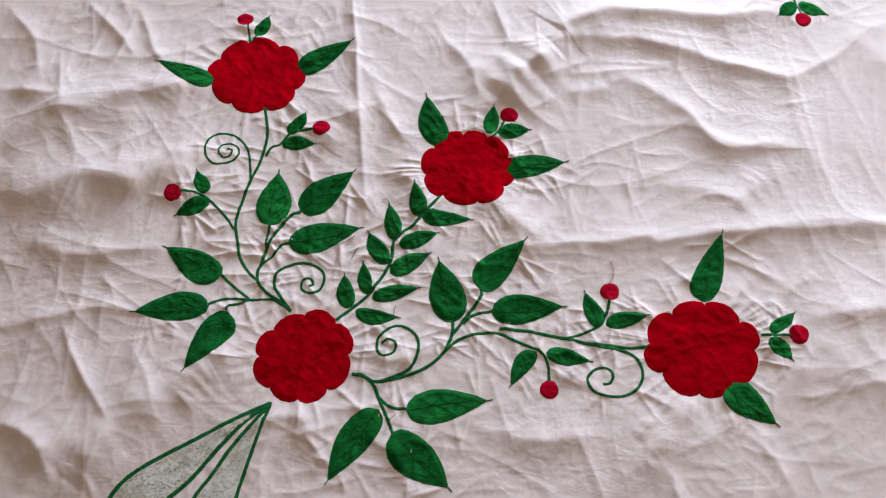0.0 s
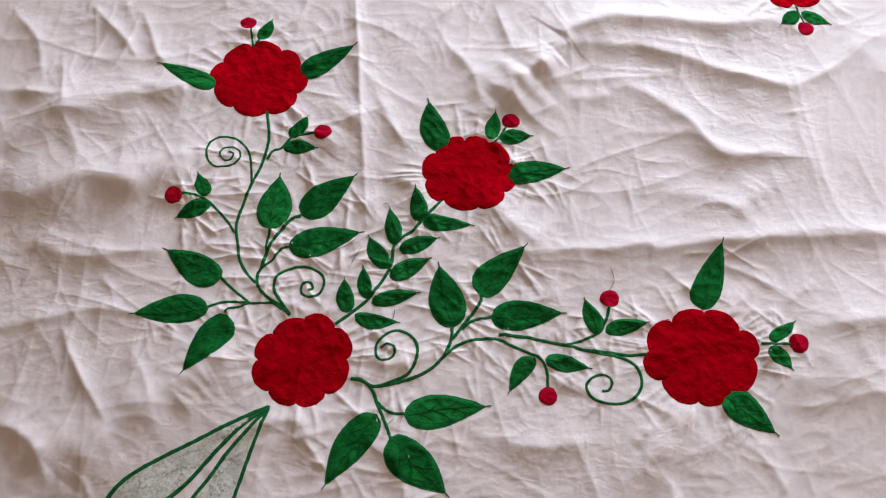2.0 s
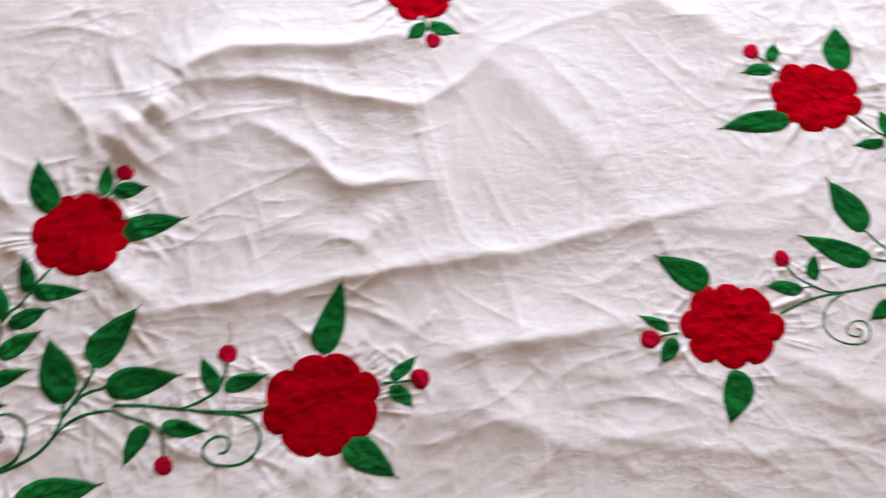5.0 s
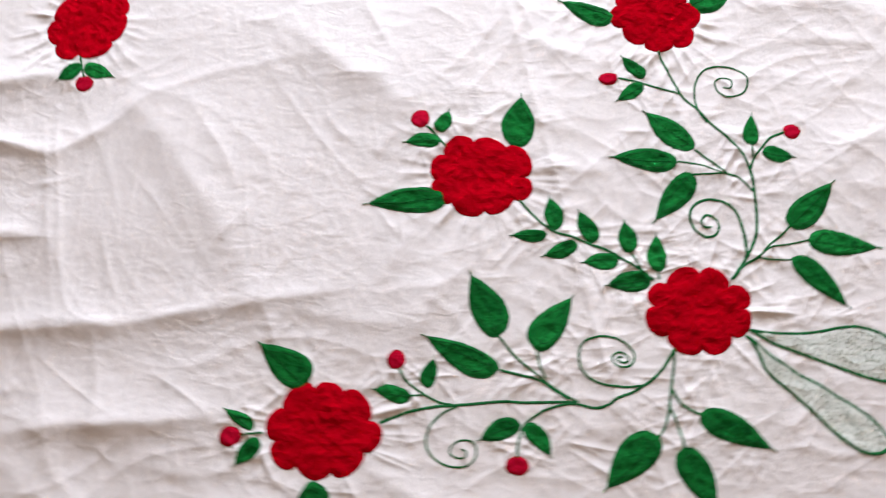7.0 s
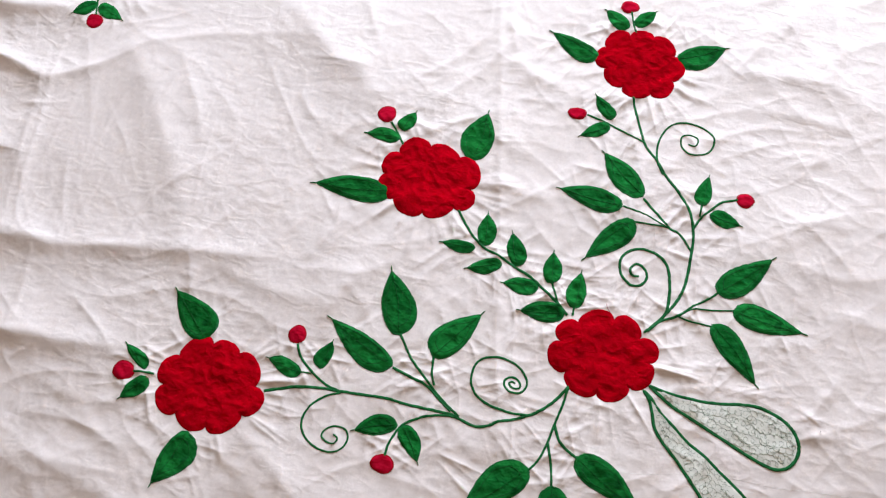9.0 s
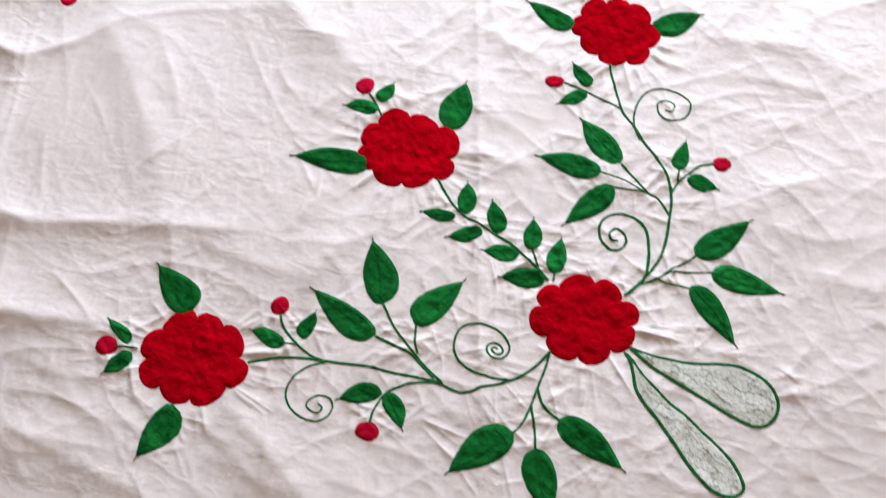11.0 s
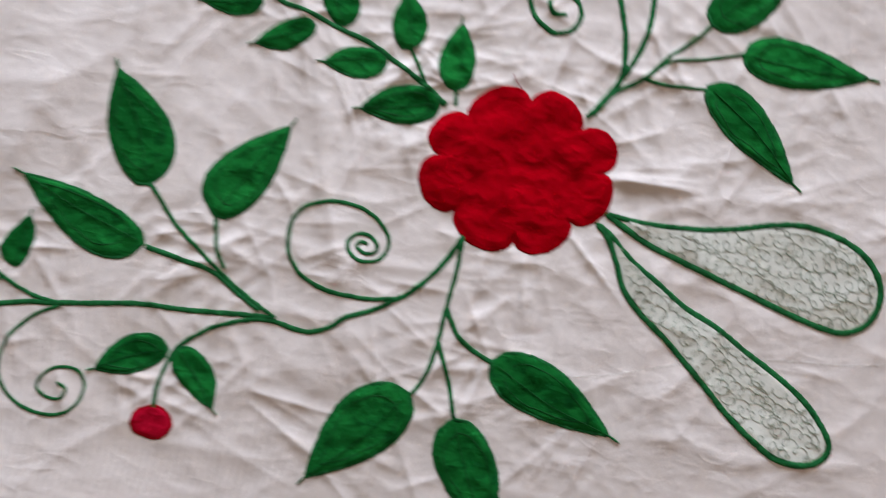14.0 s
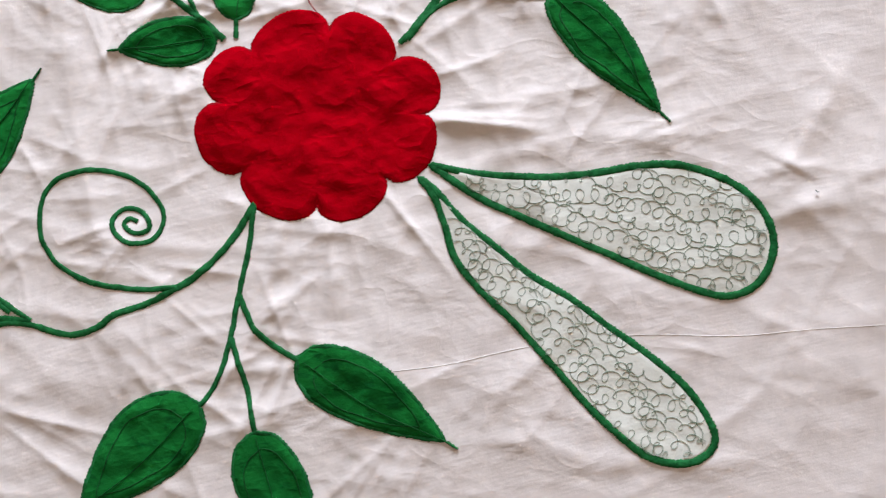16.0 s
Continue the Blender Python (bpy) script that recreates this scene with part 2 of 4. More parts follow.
flower((0.7607, 0.0813), 0.875, (17, 0.093), (58, 0.0841), (105, 0.0796), (157, 0.0892), (191, 0.0928), (238, 0.0827), (283, 0.0781), (343, 0.087))
flower((0.963, 0.8078), 0.875, (31, 0.07), (71, 0.0762), (110, 0.0712), (159, 0.0633), (203, 0.0717), (245, 0.0783), (286, 0.0709), (347, 0.0645))
flower((1.4043, 0.1589), 0.84, (33, 0.0741), (91, 0.0673), (125, 0.0756), (179, 0.0823), (210, 0.0803), (265, 0.0686), (310, 0.0732), (357, 0.0844))
flower((1.6127, 0.5419), 0.84, (18, 0.0794), (78, 0.0624), (131, 0.0750), (167, 0.0778), (199, 0.0768), (252, 0.0666), (302, 0.0661), (343, 0.0811))
flower((1.8743, 0.8076), 0.84, (6, 0.0703), (52, 0.0642), (97, 0.0623), (137, 0.0712), (179, 0.0680), (222, 0.0568), (284, 0.0610), (319, 0.0708))
flower((1.925, 0.3435), 0.80, (16, 0.0755), (64, 0.0655), (111, 0.0645), (163, 0.0738), (193, 0.0755), (247, 0.0675), (295, 0.0675), (346, 0.0742))
leaf((-0.0592, 0.5357), (-0.1672, 0.5689), 0.0248, 0.0097, 0.242, 0.4279)
leaf((0.0789, 0.5607), (0.1751, 0.6269), 0.0207, 0.0202, 0.393, 0.2975)
leaf((0.0005, 0.6299), (0.0185, 0.6729), 0.0089, 0.0133, 0.4551, 0.5384)
leaf((0.0779, 0.4367), (0.1029, 0.4777), 0.0102, 0.0142, 0.3092, 0.595)
leaf((0.0678, 0.4167), (0.1239, 0.4177), 0.0136, 0.0105, 0.415, 0.5145)
leaf((-0.0501, 0.3182), (-0.0681, 0.3572), 0.0114, 0.0121, 0.4813, 0.3317)
leaf((-0.0441, 0.3092), (-0.0951, 0.2783), 0.0148, 0.0115, 0.4641, 0.5104)
leaf((0.0618, 0.266), (0.0676, 0.3655), 0.0268, 0.0288, 0.3601, 0.4389)
leaf((0.1115, 0.2938), (0.1961, 0.3712), 0.0272, 0.0255, 0.3375, 0.283)
leaf((0.0965, 0.2358), (0.2141, 0.2686), 0.0228, 0.0266, 0.425, 0.3207)
leaf((-0.0069, 0.1795), (-0.106, 0.2228), 0.0317, 0.0186, 0.327, 0.4181)
leaf((-0.0208, 0.123), (-0.1427, 0.1103), 0.0194, 0.0276, 0.4115, 0.3841)
leaf((0.0111, 0.1145), (-0.0458, 0.0156), 0.0285, 0.0222, 0.2402, 0.3644)
leaf((0.2017, 0.1298), (0.1922, 0.1847), 0.0152, 0.0116, 0.4446, 0.3841)
leaf((0.2314, 0.1547), (0.2211, 0.2066), 0.0125, 0.0086, 0.4686, 0.4494)
leaf((0.2602, 0.2066), (0.2261, 0.2606), 0.0167, 0.0115, 0.554, 0.4047)
leaf((0.2701, 0.2486), (0.2572, 0.3126), 0.0123, 0.0132, 0.46, 0.4589)
leaf((0.3052, 0.2916), (0.2976, 0.3527), 0.011, 0.016, 0.3841, 0.3593)
leaf((0.2147, 0.1249), (0.2829, 0.1169), 0.0055, 0.0183, 0.314, 0.4727)
leaf((0.2395, 0.1468), (0.3136, 0.1677), 0.0124, 0.0107, 0.4783, 0.3931)
leaf((0.2663, 0.1907), (0.3282, 0.2264), 0.0159, 0.0137, 0.4514, 0.3568)
leaf((0.2782, 0.2396), (0.34, 0.2631), 0.013, 0.0134, 0.495, 0.438)
leaf((0.3132, 0.2916), (0.3956, 0.2883), 0.0122, 0.0147, 0.2483, 0.3235)
leaf((0.3402, 0.4229), (0.3094, 0.5205), 0.0282, 0.0176, 0.4542, 0.2826)
leaf((0.4483, 0.3732), (0.5518, 0.3999), 0.0256, 0.0147, 0.4044, 0.3737)
leaf((0.4224, 0.4461), (0.4268, 0.499), 0.0137, 0.0111, 0.4145, 0.4874)
leaf((0.4353, 0.4472), (0.489, 0.4586), 0.0143, 0.012, 0.451, 0.4301)
leaf((0.3699, 0.112), (0.3431, 0.2181), 0.0279, 0.0282, 0.4211, 0.3611)
leaf((0.4105, 0.1667), (0.484, 0.2546), 0.0318, 0.0193, 0.2977, 0.2968)
leaf((0.4314, 0.13), (0.5471, 0.1441), 0.0253, 0.0229, 0.3483, 0.3411)
leaf((0.5, 0.0674), (0.462, 0.0123), 0.0086, 0.0187, 0.2925, 0.3574)
leaf((0.518, 0.0655), (0.5872, 0.0558), 0.0132, 0.0128, 0.3059, 0.4324)
leaf((0.5996, 0.1117), (0.5794, 0.1685), 0.0122, 0.0149, 0.5267, 0.3522)
leaf((0.6127, 0.1159), (0.6781, 0.1336), 0.0138, 0.0098, 0.3921, 0.4389)
leaf((0.7653, 0.1597), (0.8022, 0.277), 0.0251, 0.0203, 0.2, 0.3612)
leaf((0.7917, 0.0217), (0.8689, -0.0333), 0.0262, 0.0231, 0.2961, 0.3305)
leaf((0.8687, 0.1109), (0.9079, 0.1448), 0.0102, 0.0089, 0.2742, 0.62)
leaf((0.8656, 0.0999), (0.8983, 0.069), 0.0141, 0.011, 0.5566, 0.258)
leaf((0.2607, -0.0323), (0.1889, -0.145), 0.0208, 0.029, 0.2993, 0.4386)
leaf((0.285, -0.0664), (0.3751, -0.1474), 0.0242, 0.0358, 0.4825, 0.3492)
leaf((0.3035, -0.0318), (0.4319, -0.0108), 0.0262, 0.0255, 0.3706, 0.3256)
leaf((0.9616, 0.7276), (0.9306, 0.6986), 0.015, 0.0099, 0.5882, 0.4911)
leaf((0.9696, 0.7266), (1.018, 0.7066), 0.0096, 0.0145, 0.4438, 0.429)
leaf((1.373, 0.2198), (1.301, 0.2808), 0.0184, 0.0309, 0.4025, 0.2519)
leaf((1.398, 0.0889), (1.375, 0.0059), 0.0312, 0.0139, 0.3485, 0.4605)
leaf((1.303, 0.1557), (1.262, 0.1835), 0.0048, 0.012, 0.62, 0.2876)
leaf((1.313, 0.1437), (1.284, 0.1067), 0.0134, 0.0118, 0.3982, 0.4394)
leaf((1.525, 0.2092), (1.472, 0.2181), 0.0119, 0.0102, 0.3021, 0.62)
leaf((1.55, 0.2232), (1.555, 0.2643), 0.0148, 0.0074, 0.3464, 0.5341)
leaf((1.679, 0.1756), (1.623, 0.1528), 0.0099, 0.0167, 0.4966, 0.4798)
leaf((1.687, 0.1767), (1.721, 0.1346), 0.0142, 0.0108, 0.5199, 0.2925)
leaf((1.648, 0.2525), (1.539, 0.2973), 0.0262, 0.012, 0.3439, 0.4059)
leaf((1.644, 0.2978), (1.603, 0.3907), 0.0199, 0.0284, 0.4703, 0.3698)
leaf((1.699, 0.2804), (1.75, 0.3594), 0.0265, 0.0173, 0.2998, 0.4074)
leaf((1.866, 0.1663), (1.794, 0.0927), 0.0202, 0.0271, 0.355, 0.4029)
leaf((1.9, 0.1521), (1.94, 0.0673), 0.0193, 0.0222, 0.4341, 0.3154)
leaf((1.725, 0.4589), (1.716, 0.5085), 0.0118, 0.0145, 0.4699, 0.4786)
leaf((1.779, 0.4395), (1.759, 0.4878), 0.0111, 0.0148, 0.5487, 0.3741)
leaf((1.832, 0.4264), (1.824, 0.4726), 0.0128, 0.0132, 0.4675, 0.4628)
leaf((1.872, 0.3979), (1.869, 0.4527), 0.015, 0.0115, 0.4169, 0.4541)
leaf((1.712, 0.4516), (1.662, 0.4493), 0.0109, 0.0068, 0.3958, 0.5711)
leaf((1.756, 0.4371), (1.708, 0.4188), 0.0121, 0.0092, 0.485, 0.4757)
leaf((1.815, 0.4156), (1.765, 0.4093), 0.0133, 0.0108, 0.3671, 0.5615)
leaf((1.86, 0.3865), (1.798, 0.3756), 0.0137, 0.0155, 0.3774, 0.5043)
leaf((1.565, 0.5087), (1.441, 0.4957), 0.0214, 0.0182, 0.2866, 0.5454)
leaf((1.67, 0.5893), (1.671, 0.6734), 0.028, 0.021, 0.4524, 0.4643)
leaf((1.55, 0.5968), (1.496, 0.5958), 0.0087, 0.0135, 0.3178, 0.5324)
leaf((1.55, 0.6128), (1.561, 0.6477), 0.0134, 0.0105, 0.2563, 0.5468)
leaf((2.057, 0.4683), (2.122, 0.5369), 0.0178, 0.021, 0.3356, 0.3765)
leaf((2.082, 0.4482), (2.179, 0.4391), 0.0177, 0.0173, 0.2804, 0.4136)
leaf((2.059, 0.422), (2.13, 0.3514), 0.0191, 0.0132, 0.3589, 0.3736)
leaf((2.012, 0.5951), (2.013, 0.6432), 0.0133, 0.0086, 0.2859, 0.358)
leaf((2.026, 0.5831), (2.069, 0.5758), 0.0117, 0.0114, 0.3674, 0.5404)
leaf((1.927, 0.5892), (1.856, 0.6474), 0.0201, 0.0159, 0.4773, 0.5277)
leaf((1.902, 0.5663), (1.806, 0.5738), 0.0174, 0.0177, 0.3325, 0.4771)
leaf((1.922, 0.549), (1.867, 0.473), 0.0208, 0.0153, 0.3456, 0.4098)
leaf((1.856, 0.7045), (1.824, 0.7396), 0.0089, 0.0109, 0.514, 0.2192)
leaf((1.855, 0.6925), (1.816, 0.6666), 0.0106, 0.0105, 0.4726, 0.3708)
leaf((1.812, 0.8072), (1.729, 0.8375), 0.0221, 0.0101, 0.31, 0.5015)
leaf((1.929, 0.8282), (1.999, 0.864), 0.0148, 0.0254, 0.468, 0.4338)
leaf((1.845, 0.8702), (1.804, 0.8951), 0.0145, 0.0099, 0.3764, 0.5408)
leaf((1.855, 0.8761), (1.88, 0.908), 0.011, 0.0116, 0.507, 0.4736)
leaf((1.923, 0.197), (2.018, 0.1531), 0.021, 0.0178, 0.3936, 0.3001)
bud((-0.0234, 0.6639), 0.013, 0.012)
bud((0.1329, 0.4467), 0.014, 0.013)
bud((-0.1031, 0.3152), 0.013, 0.0132)
bud((0.4535, 0.4831), 0.014, 0.012)
bud((0.522, 0.0087), 0.013, 0.013)
bud((0.6189, 0.1711), 0.014, 0.013)
bud((0.9119, 0.1098), 0.014, 0.0141)
bud((0.9737, 0.6926), 0.013, 0.012)
bud((1.273, 0.1458), 0.0153, 0.013)
bud((1.502, 0.2611), 0.0122, 0.0124)
bud((1.676, 0.1199), 0.0153, 0.0114)
bud((1.518, 0.6338), 0.0132, 0.0133)
bud((1.803, 0.7026), 0.0132, 0.0092)
bud((2.069, 0.6162), 0.0112, 0.0102)
bud((1.839, 0.908), 0.0133, 0.0104)
stem(0.004, (-0.0076, 0.6119), (-0.0135, 0.6369), (-0.0164, 0.6519))
stem(0.0034, (-0.0075, 0.6169), (0.0025, 0.6289))
stem(0.0052, (0.0306, 0.4885), (0.0407, 0.4336), (0.0345, 0.3844), (0.0221, 0.3462), (0.0079, 0.2891), (0.0059, 0.2631), (0.013, 0.2331), (0.019, 0.2091), (0.035, 0.1851), (0.05, 0.1711))
stem(0.004, (0.0221, 0.3462), (0.0153, 0.3883), (0.0073, 0.4093), (-0.0098, 0.4253), (-0.03, 0.4312), (-0.0491, 0.4273), (-0.0591, 0.4112), (-0.0581, 0.3902), (-0.0471, 0.3752), (-0.029, 0.3742), (-0.014, 0.3802), (-0.0039, 0.3922), (-0.0068, 0.4063), (-0.0209, 0.4112), (-0.034, 0.4072), (-0.037, 0.3962), (-0.029, 0.3862), (-0.018, 0.3892), (-0.0149, 0.3992), (-0.023, 0.4022))
stem(0.0046, (0.0426, 0.3935), (0.0507, 0.4096), (0.0648, 0.4167), (0.0779, 0.4347), (0.0919, 0.4397), (0.1189, 0.4447))
stem(0.0046, (-0.0901, 0.3192), (-0.0721, 0.3192), (-0.0471, 0.3102), (-0.0261, 0.2922), (-0.0091, 0.2752), (0.0039, 0.2571))
stem(0.0046, (0.0628, 0.2649), (0.0598, 0.2409), (0.0598, 0.2279))
stem(0.0057, (0.1105, 0.2928), (0.0956, 0.2859), (0.0807, 0.2649), (0.0707, 0.2479), (0.0618, 0.2279), (0.0559, 0.201), (0.0509, 0.186), (0.053, 0.1691), (0.062, 0.1561), (0.077, 0.144), (0.0929, 0.135), (0.1109, 0.119))
stem(0.0046, (0.0965, 0.2368), (0.0846, 0.2318), (0.0728, 0.2139), (0.0569, 0.199))
stem(0.0052, (0.1109, 0.12), (0.0949, 0.14), (0.0819, 0.159), (0.0799, 0.173), (0.0838, 0.1859), (0.0977, 0.1958), (0.1204, 0.2027), (0.1433, 0.1987), (0.1573, 0.1877), (0.1594, 0.1717), (0.1526, 0.1578), (0.1377, 0.1519), (0.1247, 0.1589), (0.1256, 0.1728), (0.1365, 0.1768), (0.1425, 0.1678), (0.1356, 0.1628))
stem(0.0046, (-0.0079, 0.1776), (0.0161, 0.1574), (0.044, 0.1372))
stem(0.0046, (-0.0228, 0.127), (0.0011, 0.1366), (0.0231, 0.1374), (0.044, 0.1372), (0.068, 0.1381), (0.082, 0.138), (0.0969, 0.129))
stem(0.004, (0.0081, 0.1176), (0.0111, 0.1245), (0.0291, 0.1303), (0.044, 0.1372))
stem(0.0057, (0.1838, 0.1089), (0.2047, 0.1259), (0.2315, 0.1508), (0.2463, 0.1727), (0.2582, 0.1937), (0.2662, 0.2146), (0.2681, 0.2446), (0.2811, 0.2616), (0.2992, 0.2756), (0.3102, 0.2916), (0.3253, 0.3095), (0.3414, 0.3294))
stem(0.0046, (0.4243, 0.4372), (0.4354, 0.4522), (0.4455, 0.4721))
stem(0.0057, (0.216, 0.022), (0.232, 0.0209), (0.246, 0.0129), (0.2609, 0.0118), (0.2849, 0.0174), (0.3149, 0.0279), (0.34, 0.0436), (0.361, 0.0656), (0.3779, 0.0816), (0.3999, 0.0915), (0.4219, 0.0954), (0.4438, 0.0953), (0.4659, 0.0853), (0.4929, 0.0753), (0.511, 0.0655), (0.52, 0.0476), (0.522, 0.0217))
stem(0.0057, (0.4438, 0.1032), (0.4838, 0.1011), (0.515, 0.0962), (0.5461, 0.0913), (0.5813, 0.0845), (0.6165, 0.0819), (0.6427, 0.0792), (0.6758, 0.0816))
stem(0.0052, (0.5461, 0.0913), (0.5984, 0.0807), (0.6336, 0.0751), (0.6556, 0.0644), (0.6664, 0.0425), (0.6612, 0.0195), (0.6421, 0.0044), (0.615, 0.0012), (0.591, 0.008), (0.581, 0.0239), (0.5871, 0.0379), (0.6022, 0.0459), (0.6172, 0.042), (0.6202, 0.0311), (0.6151, 0.0221), (0.6051, 0.0201))
stem(0.0057, (0.359, 0.0625), (0.3689, 0.0908), (0.3698, 0.114))
stem(0.0057, (0.3709, 0.0928), (0.3897, 0.1197), (0.4062, 0.1433), (0.4137, 0.1578), (0.4124, 0.1696))
stem(0.0052, (0.3858, 0.1097), (0.4026, 0.1245), (0.4313, 0.132))
stem(0.0052, (0.2609, 0.0118), (0.2799, 0.0195), (0.3059, 0.0341), (0.317, 0.0612), (0.314, 0.0845), (0.2989, 0.0987), (0.2789, 0.1019), (0.2619, 0.0919), (0.252, 0.0769), (0.254, 0.0589), (0.265, 0.0528), (0.279, 0.0597), (0.281, 0.0738), (0.27, 0.0789), (0.259, 0.0729))
stem(0.0046, (0.6179, 0.1571), (0.6128, 0.1349), (0.5996, 0.1137), (0.5723, 0.0984), (0.5501, 0.0913))
stem(0.0046, (0.8535, 0.1069), (0.8757, 0.1069), (0.8989, 0.1078))
stem(0.0057, (0.216, 0.022), (0.237, 0.0179), (0.2509, 0.0048), (0.2608, -0.0163), (0.2754, -0.0464), (0.285, -0.0684))
stem(0.0052, (0.2588, -0.0122), (0.2786, -0.0275), (0.3045, -0.0299))
stem(0.004, (0.9596, 0.7416), (0.9646, 0.7236), (0.9717, 0.7046))
stem(0.004, (1.319, 0.1527), (1.301, 0.1507), (1.287, 0.1478))
stem(0.005, (1.483, 0.1713), (1.519, 0.1862), (1.558, 0.1964), (1.582, 0.1985), (1.622, 0.203), (1.653, 0.2065), (1.687, 0.2062), (1.734, 0.2082), (1.758, 0.2086))
stem(0.005, (1.894, 0.2933), (1.888, 0.2814), (1.874, 0.2587), (1.858, 0.2418), (1.845, 0.2329), (1.831, 0.224), (1.81, 0.215), (1.8, 0.2069), (1.786, 0.2019), (1.771, 0.2027), (1.754, 0.2065), (1.735, 0.2042), (1.713, 0.1966), (1.699, 0.1881), (1.685, 0.1767))
stem(0.0035, (1.59, 0.1976), (1.569, 0.1865), (1.554, 0.1686), (1.549, 0.1478), (1.557, 0.13), (1.573, 0.119), (1.59, 0.1149), (1.606, 0.1169), (1.617, 0.1268), (1.619, 0.1408), (1.612, 0.1508), (1.597, 0.1508), (1.586, 0.1439), (1.583, 0.1339), (1.592, 0.1279), (1.603, 0.1279), (1.606, 0.1358), (1.599, 0.1399))
stem(0.004, (1.507, 0.2481), (1.518, 0.2311), (1.54, 0.2152), (1.564, 0.2034), (1.59, 0.1986))
stem(0.003, (1.524, 0.2102), (1.541, 0.2122))
stem(0.004, (1.676, 0.1309), (1.676, 0.1471), (1.681, 0.1674), (1.686, 0.1777))
stem(0.004, (1.646, 0.2988), (1.67, 0.2705), (1.697, 0.2484), (1.727, 0.2261), (1.758, 0.2086))
stem(0.004, (1.7, 0.2823), (1.705, 0.2574), (1.713, 0.2408))
stem(0.0045, (1.649, 0.2505), (1.677, 0.2441), (1.704, 0.2377), (1.725, 0.2242), (1.745, 0.2125))
stem(0.004, (1.893, 0.2962), (1.89, 0.2795), (1.889, 0.2598), (1.885, 0.233), (1.882, 0.2082), (1.877, 0.1843), (1.869, 0.1683), (1.865, 0.1643))
stem(0.004, (1.882, 0.2062), (1.893, 0.1793), (1.901, 0.1511))
stem(0.0045, (1.885, 0.232), (1.895, 0.2142), (1.907, 0.2042), (1.924, 0.1962))
stem(0.0045, (1.865, 0.3856), (1.85, 0.3972), (1.82, 0.4168), (1.797, 0.4295), (1.775, 0.4373), (1.748, 0.4474), (1.726, 0.4547), (1.706, 0.4673), (1.69, 0.483), (1.671, 0.5048))
stem(0.0035, (1.872, 0.3868), (1.871, 0.4019))
stem(0.0035, (1.85, 0.3952), (1.832, 0.4284))
stem(0.004, (1.56, 0.5877), (1.542, 0.6088), (1.529, 0.6218))
stem(0.005, (1.974, 0.3896), (1.99, 0.4125), (2.005, 0.4407), (2.012, 0.468), (2.012, 0.5026), (2.01, 0.5384), (2.004, 0.5638), (1.994, 0.5849), (1.974, 0.6087), (1.954, 0.6284), (1.934, 0.6522), (1.913, 0.6732), (1.9, 0.6992), (1.885, 0.7313), (1.878, 0.7503))
stem(0.005, (1.976, 0.3906), (1.993, 0.4175), (1.995, 0.4427), (1.991, 0.4679), (1.982, 0.4923), (1.965, 0.5053), (1.944, 0.5084), (1.927, 0.5013), (1.918, 0.4852), (1.923, 0.4641), (1.938, 0.452), (1.953, 0.4539), (1.959, 0.4669), (1.954, 0.4791), (1.941, 0.4841), (1.934, 0.4751), (1.938, 0.4661), (1.948, 0.466))
stem(0.004, (1.972, 0.3876), (1.991, 0.4095), (2.012, 0.4226), (2.028, 0.4408), (2.045, 0.455), (2.058, 0.4693))
stem(0.003, (2.012, 0.4226), (2.029, 0.4367), (2.059, 0.4431), (2.084, 0.4492))
stem(0.003, (2.008, 0.4216), (2.03, 0.4187), (2.061, 0.419))
stem(0.004, (2.059, 0.6152), (2.038, 0.6062), (2.025, 0.5901), (2.014, 0.575), (2.007, 0.5556))
stem(0.0035, (2.011, 0.5951), (2.012, 0.576))
stem(0.004, (1.929, 0.5862), (1.951, 0.5682), (1.974, 0.5492), (1.99, 0.5433), (2.01, 0.5221))
stem(0.003, (1.903, 0.5673), (1.94, 0.561), (1.97, 0.5482))
stem(0.003, (1.922, 0.547), (1.949, 0.548), (1.974, 0.5492))
stem(0.0035, (1.818, 0.7036), (1.851, 0.6965), (1.886, 0.6843), (1.909, 0.6772))
stem(0.0035, (1.948, 0.6313), (1.935, 0.6522), (1.931, 0.6801), (1.937, 0.705), (1.95, 0.7189), (1.97, 0.7229), (1.991, 0.7192), (2.007, 0.7076), (2.009, 0.6899), (1.999, 0.6769), (1.979, 0.6726), (1.966, 0.6813), (1.962, 0.6971), (1.972, 0.7032), (1.986, 0.6994), (1.984, 0.6866), (1.974, 0.6884))
stem(0.0035, (1.859, 0.8632), (1.851, 0.8781), (1.843, 0.9))
stem(0.004, (1.846, 0.2341), (1.826, 0.2318), (1.798, 0.2333), (1.777, 0.2405), (1.764, 0.2529), (1.759, 0.2674), (1.76, 0.2831), (1.768, 0.2951), (1.782, 0.3004), (1.798, 0.302), (1.816, 0.2976), (1.828, 0.2891), (1.835, 0.2784), (1.834, 0.2676), (1.827, 0.2605), (1.815, 0.2593), (1.807, 0.265), (1.805, 0.2728), (1.81, 0.2789), (1.818, 0.28), (1.826, 0.2744), (1.827, 0.2684), (1.822, 0.2654), (1.816, 0.2662), (1.812, 0.27), (1.815, 0.2741), (1.82, 0.2722))
loop(0.0069, (0.094, -0.0289), (0.0641, -0.0428), (0.0241, -0.0647), (-0.0159, -0.0887), (-0.0559, -0.1118), (-0.094, -0.1369), (-0.116, -0.157), (-0.131, -0.181), (-0.133, -0.207), (-0.115, -0.222), (-0.088, -0.213), (-0.06, -0.19), (-0.038, -0.17), (-0.012, -0.1439), (0.0241, -0.0958), (0.0591, -0.0558), (0.094, -0.0289))
